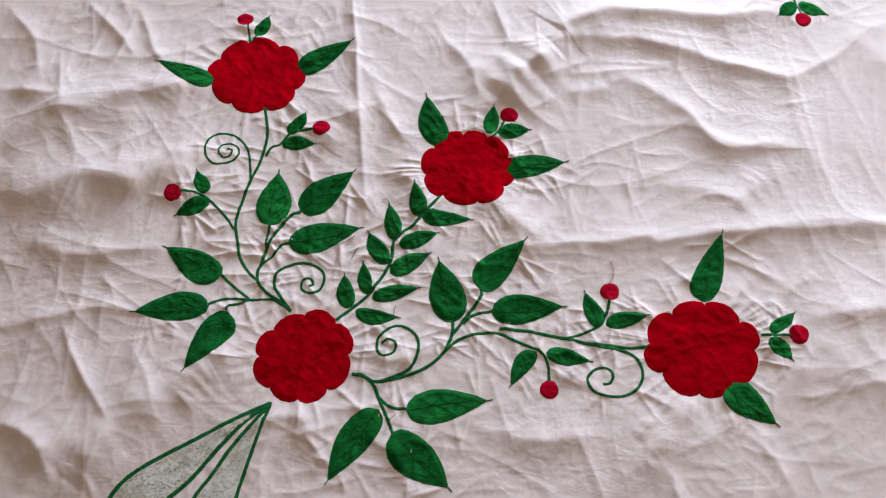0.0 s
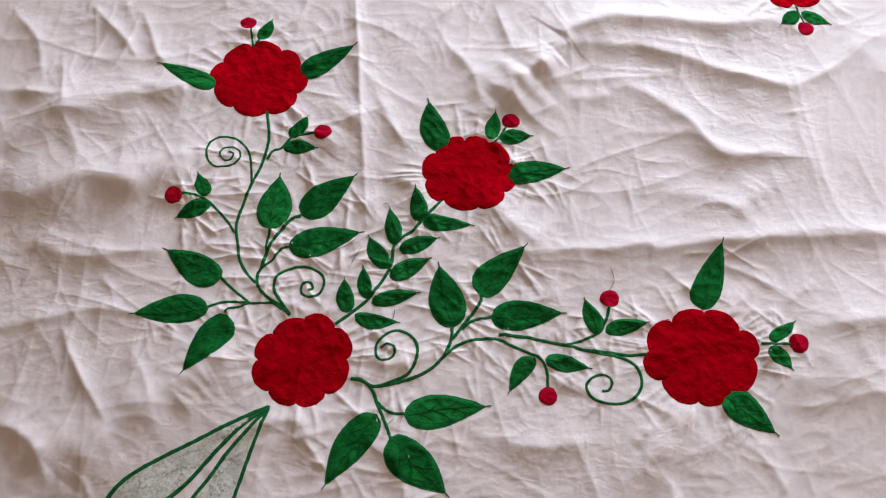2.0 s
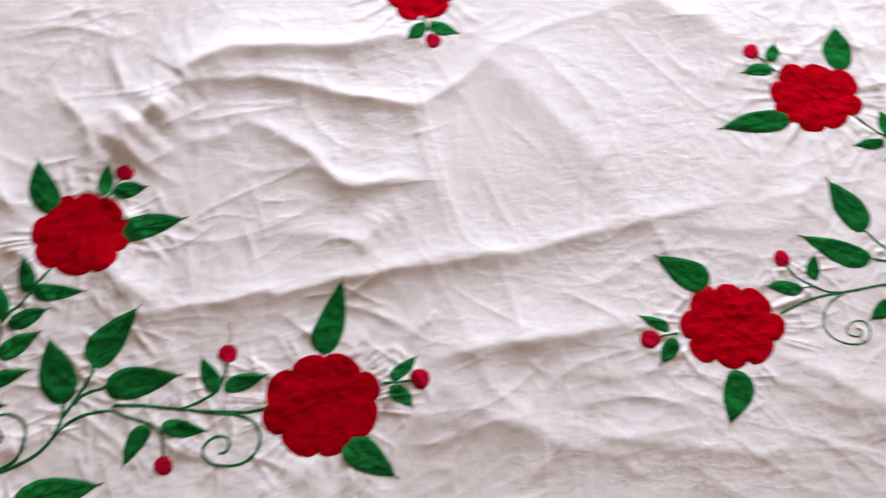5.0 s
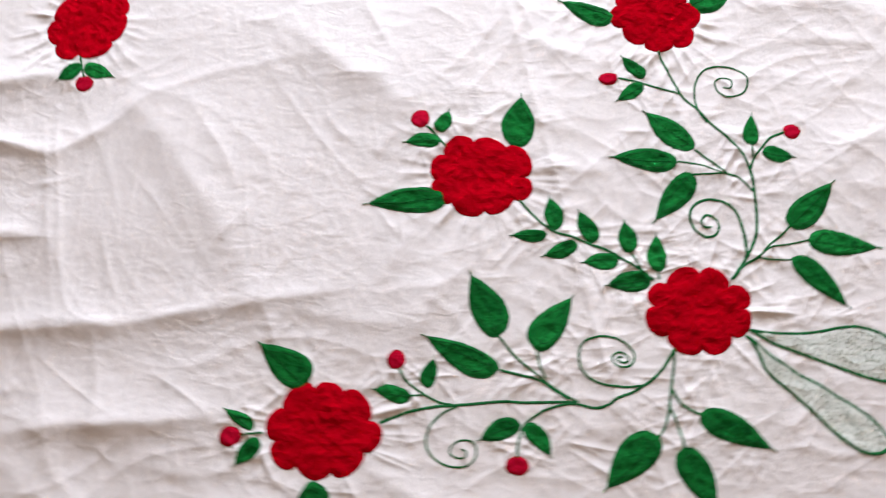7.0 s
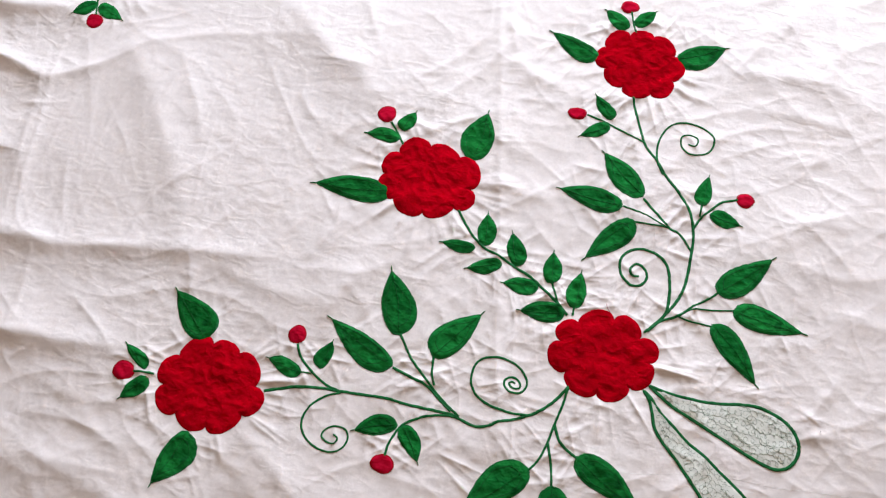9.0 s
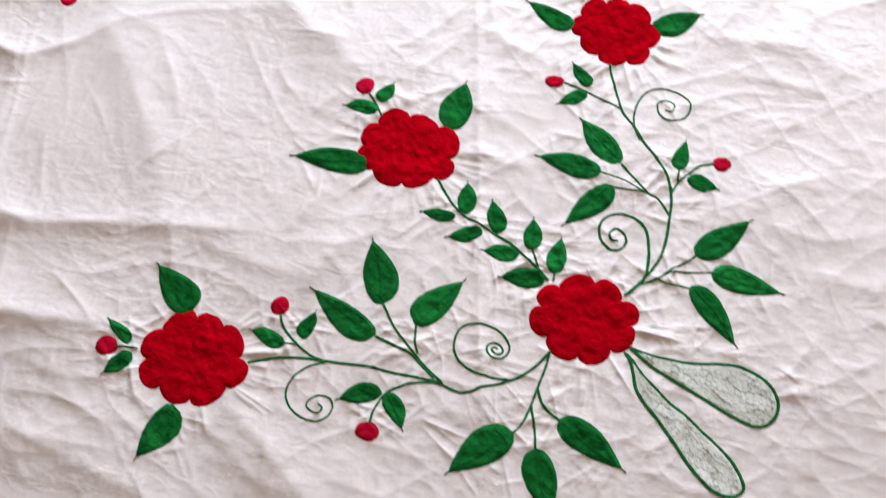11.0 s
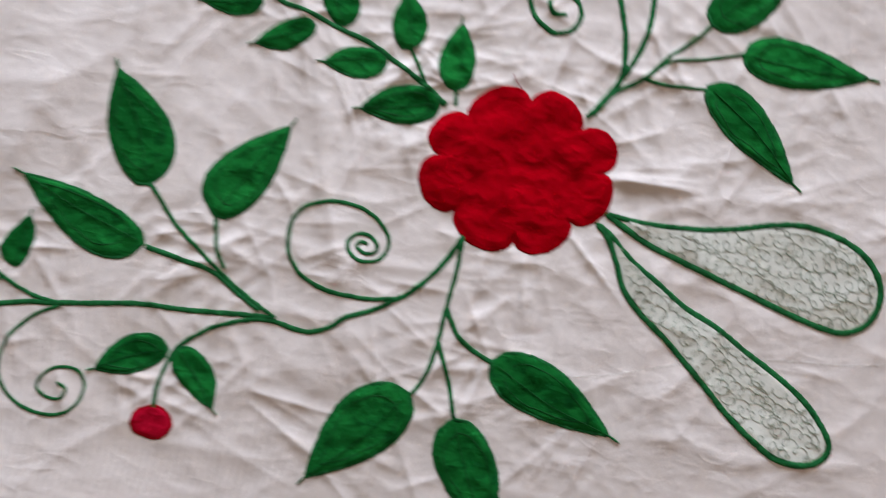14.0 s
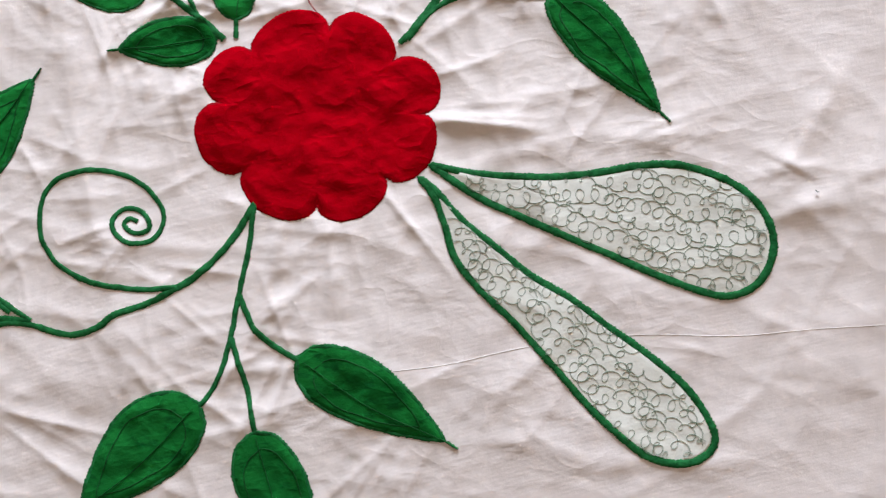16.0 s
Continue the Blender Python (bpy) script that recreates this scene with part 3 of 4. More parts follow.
loop(0.0063, (0.094, -0.0309), (0.0671, -0.0638), (0.04, -0.0999), (0.018, -0.1379), (-0.004, -0.171), (-0.017, -0.205), (-0.017, -0.237), (-0.003, -0.26), (0.019, -0.261), (0.039, -0.238), (0.052, -0.202), (0.058, -0.165), (0.065, -0.134), (0.073, -0.1009), (0.082, -0.0679), (0.094, -0.0309))
loop(0.0046, (1.9950, 0.3160), (2.0170, 0.3130), (2.0400, 0.3120), (2.0670, 0.3130), (2.0930, 0.3170), (2.1150, 0.3220), (2.1350, 0.3240), (2.1540, 0.3210), (2.1740, 0.3130), (2.1880, 0.3000), (2.1950, 0.2840), (2.1930, 0.2680), (2.1850, 0.2560), (2.1710, 0.2500), (2.1550, 0.2520), (2.1320, 0.2590), (2.1050, 0.2690), (2.0790, 0.2780), (2.0520, 0.2880), (2.0240, 0.2990), (1.9950, 0.3160))
loop(0.0046, (1.9890, 0.3080), (1.9990, 0.3010), (2.0150, 0.2850), (2.0360, 0.2700), (2.0570, 0.2550), (2.0810, 0.2430), (2.1040, 0.2280), (2.1280, 0.2130), (2.1480, 0.1980), (2.1610, 0.1830), (2.1680, 0.1690), (2.1640, 0.1590), (2.1520, 0.1530), (2.1340, 0.1540), (2.1180, 0.1630), (2.0970, 0.1800), (2.0800, 0.1970), (2.0630, 0.2140), (2.0450, 0.2310), (2.0280, 0.2450), (2.0130, 0.2620), (2.0060, 0.2800), (1.9980, 0.2980), (1.9890, 0.3080))
white_thread((1.977, 0.1928), (2.013, 0.1998), (2.046, 0.2097), (2.078, 0.2175), (2.127, 0.2248), (2.176, 0.2273), (2.22, 0.2342), (2.265, 0.24))
loose_thread(M_RTHREAD, (1.913, 0.4155), (1.917, 0.4084), (1.922, 0.4034))
loose_thread(M_DTHREAD, (2.216, 0.3133), (2.217, 0.3123), (2.218, 0.3123))
loose_thread(M_RTHREAD, (0.6207, 0.2222), (0.6249, 0.2112), (0.6259, 0.1972), (0.6179, 0.1851))
loose_thread(M_RTHREAD, (0.1751, 0.2346), (0.1871, 0.2406), (0.2011, 0.2506), (0.2051, 0.2546))
loose_thread(M_DTHREAD, (0.2442, 0.3186), (0.2512, 0.3216), (0.2562, 0.3146), (0.2551, 0.3056))
loose_thread(M_RTHREAD, (0.7061, 0.1338), (0.7081, 0.1398), (0.713, 0.1398), (0.715, 0.1328))
loose_thread(M_WTHREAD, (0.3115, -0.0895), (0.3145, -0.0925), (0.3114, -0.0995))
loose_thread(M_DTHREAD, (0.2748, 0.1199), (0.2768, 0.1309), (0.2767, 0.1378))
loose_thread(M_DTHREAD, (0.2131, 0.2346), (0.2071, 0.2256), (0.2011, 0.2116))
loose_thread(M_DTHREAD, (0.2884, -0.0376), (0.2814, -0.0435), (0.2783, -0.0504))
loose_thread(M_WTHREAD, (-0.0781, 0.3542), (-0.0781, 0.3672), (-0.0731, 0.3742))
loose_thread(M_RTHREAD, (0.0689, 0.4537), (0.0719, 0.4577), (0.0789, 0.4537))

# creases: height, half-width and way
crease(0.0090, 0.045, (-0.416, 0.394), (-0.365, 0.436), (-0.317, 0.468), (-0.236, 0.492), (-0.170, 0.513), (-0.111, 0.522), (-0.066, 0.520))
crease(0.0032, 0.016, (-0.438, 0.503), (-0.377, 0.499), (-0.327, 0.496))
crease(0.0110, 0.055, (-0.398, 0.307), (-0.305, 0.324), (-0.211, 0.339), (-0.126, 0.346), (-0.071, 0.333))
crease(0.0034, 0.028, (-0.172, 0.362), (-0.093, 0.390), (-0.041, 0.398))
crease(0.0029, 0.018, (-0.350, 0.077), (-0.280, 0.094), (-0.229, 0.110), (-0.193, 0.116), (-0.142, 0.113))
crease(0.0028, 0.010, (-0.246, 0.081), (-0.231, 0.045), (-0.200, 0.000), (-0.172, -0.034), (-0.155, -0.060))
crease(0.0068, 0.040, (-0.199, -0.155), (-0.156, -0.103), (-0.105, -0.040), (-0.043, 0.015))
crease(0.0060, 0.020, (-0.319, -0.074), (-0.281, -0.086), (-0.251, -0.106), (-0.234, -0.140))
crease(0.0057, 0.026, (0.198, 0.493), (0.166, 0.464), (0.136, 0.412))
crease(0.0026, 0.016, (0.203, 0.561), (0.248, 0.472), (0.282, 0.428))
crease(0.0096, 0.030, (0.536, 0.652), (0.551, 0.664), (0.612, 0.693), (0.663, 0.701), (0.733, 0.694), (0.844, 0.695), (0.935, 0.706))
crease(0.0053, 0.022, (0.536, 0.638), (0.631, 0.641), (0.710, 0.632), (0.798, 0.608), (0.866, 0.587), (0.924, 0.574))
crease(0.0015, 0.007, (0.419, 0.721), (0.435, 0.673), (0.456, 0.624))
crease(0.0011, 0.008, (0.456, 0.624), (0.481, 0.627), (0.536, 0.643))
crease(0.0109, 0.032, (0.433, 0.514), (0.481, 0.572), (0.529, 0.617))
crease(0.0024, 0.020, (0.555, 0.532), (0.609, 0.539), (0.658, 0.563))
crease(0.0062, 0.022, (0.658, 0.563), (0.706, 0.531), (0.753, 0.499), (0.789, 0.452), (0.835, 0.432), (0.893, 0.441), (0.940, 0.438))
crease(0.0008, 0.006, (0.549, 0.385), (0.606, 0.419), (0.742, 0.472))
crease(0.0016, 0.008, (0.935, 0.653), (0.948, 0.572), (0.964, 0.484), (0.982, 0.389), (1.004, 0.328), (1.051, 0.299))
crease(0.0024, 0.012, (0.948, 0.572), (1.027, 0.626), (1.081, 0.669))
crease(0.0048, 0.020, (0.456, 0.240), (0.548, 0.248), (0.622, 0.257), (0.677, 0.267), (0.704, 0.263), (0.779, 0.275), (0.843, 0.282), (0.936, 0.291), (1.065, 0.302))
crease(0.0036, 0.026, (0.818, 0.322), (0.868, 0.364), (0.918, 0.397))
crease(0.0024, 0.012, (0.907, 0.178), (0.947, 0.217))
crease(0.0043, 0.036, (0.880, 0.066), (0.938, 0.043), (1.031, 0.027))
crease(0.0039, 0.030, (0.629, -0.141), (0.700, -0.046), (0.738, 0.001))
crease(0.0039, 0.028, (0.417, 0.339), (0.465, 0.290), (0.511, 0.251))
crease(0.0026, 0.012, (-0.310, 0.687), (-0.248, 0.628), (-0.211, 0.582))
crease(0.0026, 0.012, (-0.215, 0.677), (-0.177, 0.595), (-0.156, 0.570))
crease(0.0022, 0.010, (-0.344, 0.578), (-0.329, 0.521), (-0.317, 0.476))
crease(0.0050, 0.036, (0.037, 0.059), (-0.008, 0.025), (-0.038, -0.020))
crease(0.0038, 0.024, (-0.324, 0.223), (-0.235, 0.201), (-0.136, 0.219))
crease(0.0026, 0.016, (0.237, -0.063), (0.290, -0.095), (0.310, -0.144))
crease(0.0031, 0.022, (0.426, -0.056), (0.512, -0.070), (0.597, -0.058))
crease(0.0032, 0.020, (0.056, -0.069), (0.132, -0.049), (0.171, -0.099))
crease(0.0025, 0.014, (-0.452, 0.670), (-0.399, 0.612), (-0.368, 0.531))
crease(0.0026, 0.016, (0.329, 0.646), (0.382, 0.578), (0.403, 0.522))
crease(0.0025, 0.018, (0.718, 0.360), (0.792, 0.352), (0.854, 0.308))
crease(0.0022, 0.014, (0.264, 0.376), (0.299, 0.346), (0.310, 0.305))
crease(0.0024, 0.016, (0.228, 0.061), (0.282, 0.045), (0.334, 0.074))
crease(0.0055, 0.042, (1.049, 0.682), (1.135, 0.578), (1.208, 0.479), (1.284, 0.353))
crease(0.0036, 0.020, (0.806, 0.275), (0.896, 0.294), (0.987, 0.309), (1.095, 0.303), (1.188, 0.323), (1.300, 0.341), (1.396, 0.361))
crease(0.0102, 0.030, (0.928, 0.133), (1.008, 0.152), (1.079, 0.158), (1.167, 0.163), (1.257, 0.168))
crease(0.0058, 0.034, (0.917, 0.104), (1.007, 0.052), (1.096, 0.006), (1.218, -0.035))
crease(0.0028, 0.020, (1.189, 0.130), (1.171, 0.028))
crease(0.0054, 0.030, (1.485, 0.102), (1.563, 0.051), (1.665, -0.002))
crease(0.0036, 0.018, (1.564, 0.385), (1.520, 0.282))
crease(0.0026, 0.020, (0.807, 0.293), (0.846, 0.355), (0.871, 0.387))
crease(0.0022, 0.016, (0.651, 0.471), (0.752, 0.471), (0.833, 0.439), (0.915, 0.431))
crease(0.0023, 0.018, (0.993, 0.184), (1.020, 0.094), (1.082, 0.037))
crease(0.0020, 0.014, (1.318, 0.340), (1.319, 0.282))
crease(0.0069, 0.046, (1.279, 0.799), (1.346, 0.763), (1.421, 0.713), (1.514, 0.657))
crease(0.0017, 0.012, (1.026, 0.641), (1.111, 0.687), (1.202, 0.717), (1.332, 0.746))
crease(0.0024, 0.015, (0.833, 0.595), (0.882, 0.583), (0.930, 0.572), (0.984, 0.594), (1.035, 0.621))
crease(0.0019, 0.012, (0.913, 0.634), (0.930, 0.572), (0.946, 0.479), (0.966, 0.391), (0.985, 0.297))
crease(0.0018, 0.010, (1.051, 0.284), (1.068, 0.205), (1.069, 0.151))
crease(0.0015, 0.007, (1.148, 0.229), (1.191, 0.208), (1.237, 0.175))
crease(0.0011, 0.006, (1.192, 0.327), (1.198, 0.395), (1.234, 0.452), (1.307, 0.538))
crease(0.0048, 0.024, (2.006, 0.826), (2.089, 0.829), (2.154, 0.828), (2.222, 0.800))
crease(0.0026, 0.010, (2.144, 0.973), (2.156, 0.913), (2.162, 0.894), (2.158, 0.833))
crease(0.0024, 0.012, (2.094, 0.963), (2.082, 0.929), (2.070, 0.896))
crease(0.0032, 0.018, (1.683, 0.779), (1.725, 0.751), (1.773, 0.736))
crease(0.0020, 0.010, (1.654, 0.874), (1.671, 0.824), (1.686, 0.785))
crease(0.0038, 0.032, (2.079, 0.533), (2.143, 0.570), (2.234, 0.631))
crease(0.0023, 0.018, (1.029, 0.288), (1.146, 0.313), (1.249, 0.340), (1.339, 0.348), (1.441, 0.368))
crease(0.0024, 0.020, (1.718, 0.689), (1.722, 0.592))
crease(0.0022, 0.016, (1.480, 0.359), (1.547, 0.370), (1.592, 0.395), (1.631, 0.440))
crease(0.0019, 0.012, (2.055, 0.944), (2.047, 0.881), (2.028, 0.846))
crease(0.0022, 0.016, (2.048, 0.771), (2.130, 0.769), (2.211, 0.758))
crease(0.0020, 0.014, (1.448, 0.570), (1.474, 0.605), (1.485, 0.628))
crease(0.0021, 0.016, (1.364, 0.331), (1.442, 0.314), (1.513, 0.313))
crease(0.0021, 0.014, (1.698, 0.577), (1.748, 0.551), (1.799, 0.553))
crease(0.0021, 0.016, (1.165, 0.097), (1.241, 0.091), (1.306, 0.107))
crease(0.0023, 0.018, (1.153, 0.002), (1.243, 0.001), (1.344, 0.012))
crease(0.0020, 0.014, (1.152, 0.662), (1.218, 0.570), (1.248, 0.515))
crease(0.0045, 0.028, (1.193, 0.006), (1.271, -0.013), (1.381, -0.035), (1.492, -0.048))
crease(0.0029, 0.022, (1.217, 0.077), (1.289, 0.051), (1.368, 0.045))
crease(0.0026, 0.022, (1.483, 0.054), (1.550, 0.022), (1.626, 0.008))
crease(0.0019, 0.016, (2.229, 0.356), (2.257, 0.299), (2.270, 0.241))
crease(0.0019, 0.016, (2.300, 0.371), (2.314, 0.303), (2.335, 0.225))
crease(0.0022, 0.016, (2.155, 0.534), (2.225, 0.531), (2.313, 0.565))
crease(0.0020, 0.014, (2.216, 0.469), (2.276, 0.472), (2.334, 0.492))
crease(0.0018, 0.014, (1.648, 0.044), (1.711, 0.042), (1.762, 0.024))
crease(0.0017, 0.012, (1.839, 0.226), (1.856, 0.182))
crease(0.0017, 0.012, (1.917, 0.226), (1.954, 0.195), (1.991, 0.195))
crease(0.0026, 0.010, (2.229, 0.385), (2.217, 0.358), (2.203, 0.331), (2.200, 0.325))
crease(0.0018, 0.008, (2.200, 0.325), (2.203, 0.315), (2.182, 0.305))
crease(0.0020, 0.010, (2.201, 0.305), (2.226, 0.307), (2.254, 0.313))
crease(0.0014, 0.008, (2.128, 0.351), (2.132, 0.341), (2.139, 0.330))
crease(0.0013, 0.007, (2.051, 0.367), (2.051, 0.355), (2.041, 0.348))
crease(0.0014, 0.012, (2.045, 0.204), (2.051, 0.178), (2.057, 0.155))
crease(0.0014, 0.012, (2.207, 0.234), (2.216, 0.215), (2.219, 0.190))
crease(0.0014, 0.012, (2.241, 0.249), (2.246, 0.218), (2.253, 0.199))
crease(0.0013, 0.010, (1.770, 0.385), (1.775, 0.364), (1.781, 0.344))
crease(0.0013, 0.010, (1.816, 0.229), (1.821, 0.202), (1.823, 0.175))
crease(0.0012, 0.010, (1.957, 0.268), (1.977, 0.266), (1.991, 0.257))
crease(0.0012, 0.010, (1.955, 0.197), (1.983, 0.183), (2.002, 0.187))
crease(0.0013, 0.009, (2.023, 0.332), (2.046, 0.337), (2.070, 0.331))
crease(0.0013, 0.009, (1.929, 0.276), (1.941, 0.253), (1.945, 0.237))
crease(0.0013, 0.009, (1.832, 0.364), (1.848, 0.344), (1.851, 0.323))
crease(0.0013, 0.010, (2.023, 0.288), (2.044, 0.273), (2.064, 0.271))
crease(0.0014, 0.012, (1.762, 0.184), (1.788, 0.169), (1.805, 0.167))
crease(0.0027, 0.009, (0.161, 0.753), (0.179, 0.62), (0.22, 0.283))
crease(0.003, 0.012, (1.622, 0.93), (1.73, 0.521), (1.785, 0.306), (1.839, 0.117))

# ---- the lie of the cloth: pressed folds, creases, crinkles and pucker round the seams ----
def spacing(*stops):
    """Grid lines between stops, each followed by the step up to the next: closest where the cloth is seen best."""
    runs = [np.arange(lo, hi - 0.4 * step, step) for lo, step, hi in zip(stops[0::2], stops[1::2], stops[2::2])]
    return np.concatenate(runs + [[stops[-1]]])


XS = spacing(-0.75, 0.012, -0.47, 0.0024, 1.73, 0.0014, 2.27, 0.0024, 2.52, 0.012, 2.8)
YS = spacing(-0.62, 0.012, -0.42, 0.0024, 0.04, 0.0014, 0.46, 0.0024, 1.16, 0.012, 1.62)
NX, NY = len(XS), len(YS)
GX, GY = np.meshgrid(XS, YS)
_rng = np.random.RandomState(11)
_ANG = _rng.rand(256, 256) * 2 * np.pi
_GRAD = np.stack([np.cos(_ANG), np.sin(_ANG)], -1)


def field(x, y):
    """Smooth gradient noise of unit cell, about -0.7 to 0.7."""
    xi, yi = np.floor(x).astype(int), np.floor(y).astype(int)
    fx, fy = x - xi, y - yi
    u, v = fx * fx * fx * (fx * (fx * 6 - 15) + 10), fy * fy * fy * (fy * (fy * 6 - 15) + 10)
    out = 0
    for dx in (0, 1):
        for dy in (0, 1):
            g = _GRAD[(xi + dx) & 255, (yi + dy) & 255]
            w = (u if dx else 1 - u) * (v if dy else 1 - v)
            out = out + w * (g[..., 0] * (fx - dx) + g[..., 1] * (fy - dy))
    return out


def turned(deg, sx, sy, ox):
    c, s = math.cos(radians(deg)), math.sin(radians(deg))
    return (WX * c + WY * s) * sx + ox, (-WX * s + WY * c) * sy + ox * 1.7


WX = GX + 0.05 * field(GX * 4 + 7, GY * 4)
WY = GY + 0.05 * field(GX * 4, GY * 4 + 19)


def ridged(deg, sx, sy, ox, sharp=2.0):
    n = np.abs(field(*turned(deg, sx, sy, ox))) * 1.6
    return np.clip(1 - n, 0, 1) ** sharp


patchy = np.clip(0.5 + 1.2 * field(GX * 2.3 + 3, GY * 2.3 + 9), 0, 1)
H = 0.005 * field(GX * 2.2, GY * 2.2 + 4) + 0.0035 * field(GX * 5 + 2, GY * 5)
H += 0.0022 * patchy * ridged(25, 3.0, 7.0, 5.3, 5.0)
H += 0.0018 * (1 - patchy) * ridged(-40, 3.5, 9.0, 15.1, 5.0)
H += 0.0013 * np.clip(0.5 + field(GX * 3, GY * 3 + 50), 0, 1) * ridged(75, 6, 16, 2.2, 4.0)
H += 0.0010 * ridged(10, 11, 26, 31.7, 3.0) * np.clip(0.45 + field(GX * 5, GY * 5 + 80), 0, 1)
H += 0.0008 * ridged(-60, 13, 30, 71.7, 3.0) * np.clip(0.45 - field(GX * 4, GY * 4 + 80), 0, 1)
H += 0.0002 * field(GX * 55, GY * 48)


# The middle of the sheet lies calmer than its embroidered corners.
slack = 1 - 0.55 * np.exp(-(((GX - 1.15) / 0.42) ** 2 + ((GY - 0.62) / 0.42) ** 2)) - 0.65 * np.exp(-(((GX - 2.0) / 0.35) ** 2 + ((GY - 0.22) / 0.3) ** 2)) + 0.25 * np.exp(-(((GX + 0.1) / 0.4) ** 2))
H *= slack


def catmull(way, per=8):
    """Smooth line through the points of a way."""
    pts = [np.array(p, float) for p in way]
    if len(pts) == 2:
        return np.array([pts[0] + (pts[1] - pts[0]) * k / per for k in range(per + 1)])
    ext = [2 * pts[0] - pts[1]] + pts + [2 * pts[-1] - pts[-2]]
    out = []
    for a, b, c, d in zip(ext, ext[1:], ext[2:], ext[3:]):
        for k in range(per):
            t = k / per
            out.append(0.5 * (2 * b + (c - a) * t + (2 * a - 5 * b + 4 * c - d) * t * t + (3 * b - a - 3 * c + d) * t ** 3))
    return np.array(out + [pts[-1]])


def window_of(lo, hi):
    i0, i1 = np.searchsorted(XS, (lo[0], hi[0]))
    j0, j1 = np.searchsorted(YS, (lo[1], hi[1]))
    return slice(j0, j1), slice(i0, i1)


def lay_crease(height, width, way, seed):
    """A pinched ridge, falling away slowly on the near side, that swells and dies out along its way."""
    line = catmull(way, 6)
    win = window_of(line.min(0) - 4 * width, line.max(0) + 4 * width)
    gx, gy = GX[win], GY[win]
    if gx.size == 0:
        return
    gx = gx + 0.30 * width * field(gx * 14 + seed, gy * 14)
    gy = gy + 0.30 * width * field(gx * 14, gy * 14 + seed * 3)
    best, side, along = np.full(gx.shape, 1e9), np.zeros(gx.shape), np.zeros(gx.shape)
    n = len(line) - 1
    for k in range(n):
        a, d = line[k], line[k + 1] - line[k]
        ll = d @ d + 1e-12
        t = np.clip(((gx - a[0]) * d[0] + (gy - a[1]) * d[1]) / ll, 0, 1)
        ex, ey = gx - a[0] - t * d[0], gy - a[1] - t * d[1]
        dist = np.hypot(ex, ey)
        near = dist < best
        across = d if -0.25 * -d[1] + d[0] > 0 else -d
        best = np.where(near, dist, best)
        side = np.where(near, across[0] * ey - across[1] * ex, side)
        along = np.where(near, (k + t) / n, along)
    w = np.where(side > 0, 1.1 * width, width)
    swell = np.sin(np.pi * np.clip(along * 0.88 + 0.06, 0, 1)) ** 0.6 * (0.9 + 0.4 * field(along * 5 + seed, along * 0 + seed))
    pinch = np.sqrt(best * best + (0.22 * w) ** 2) - 0.22 * w
    H[win] += height * swell * np.exp(-pinch / w) * np.clip(2 - best / (1.9 * w), 0, 1)


# Stray crinkles all over, lying mostly across one another in loose families.
rnd_c = random.Random(5)
for k in range(1000):
    cx, cy = rnd_c.uniform(-0.6, 2.65), rnd_c.uniform(-0.5, 1.3)
    lean = radians(35 * math.sin(cx * 3.1 + cy * 2.3) + rnd_c.choice((0, 0, 60, -50, 95)) + rnd_c.gauss(0, 18))
    ln = rnd_c.uniform(0.03, 0.2)
    if abs(cx - 1.15) < 0.4 and abs(cy - 0.65) < 0.4 and rnd_c.random() < 0.6:
        continue
    bow = rnd_c.gauss(0, 0.06) * ln
    dx, dy = math.cos(lean), math.sin(lean)
    pts = [(cx - dx * ln / 2, cy - dy * ln / 2), (cx - dy * bow, cy + dx * bow), (cx + dx * ln / 2, cy + dy * ln / 2)]
    big = rnd_c.random() ** 2.5
    rough = 1.2 if cx < 0.95 else 0.7 if (cx > 1.7 and cy < 0.45) else 0.85
    lay_crease(rough * (0.0007 + 0.0024 * big), 0.0030 + 0.0080 * big, [np.array(p) for p in pts], k * 1.3)
# Fine pleats that the ironing left in the near corner.
for k in range(420):
    cx, cy = rnd_c.uniform(1.7, 2.35), rnd_c.uniform(0.02, 0.5)
    lean = radians(rnd_c.choice((88, 82, 4, 96, 12, -30)) + rnd_c.gauss(0, 14))
    ln, bow = rnd_c.uniform(0.015, 0.075), rnd_c.gauss(0, 0.08)
    dx, dy = math.cos(lean), math.sin(lean)
    pts = [(cx - dx * ln / 2, cy - dy * ln / 2), (cx - dy * bow * ln, cy + dx * bow * ln), (cx + dx * ln / 2, cy + dy * ln / 2)]
    thin = rnd_c.uniform(0.0016, 0.0055)
    lay_crease(thin * rnd_c.uniform(0.07, 0.21), thin, [np.array(p) for p in pts], k * 2.1)
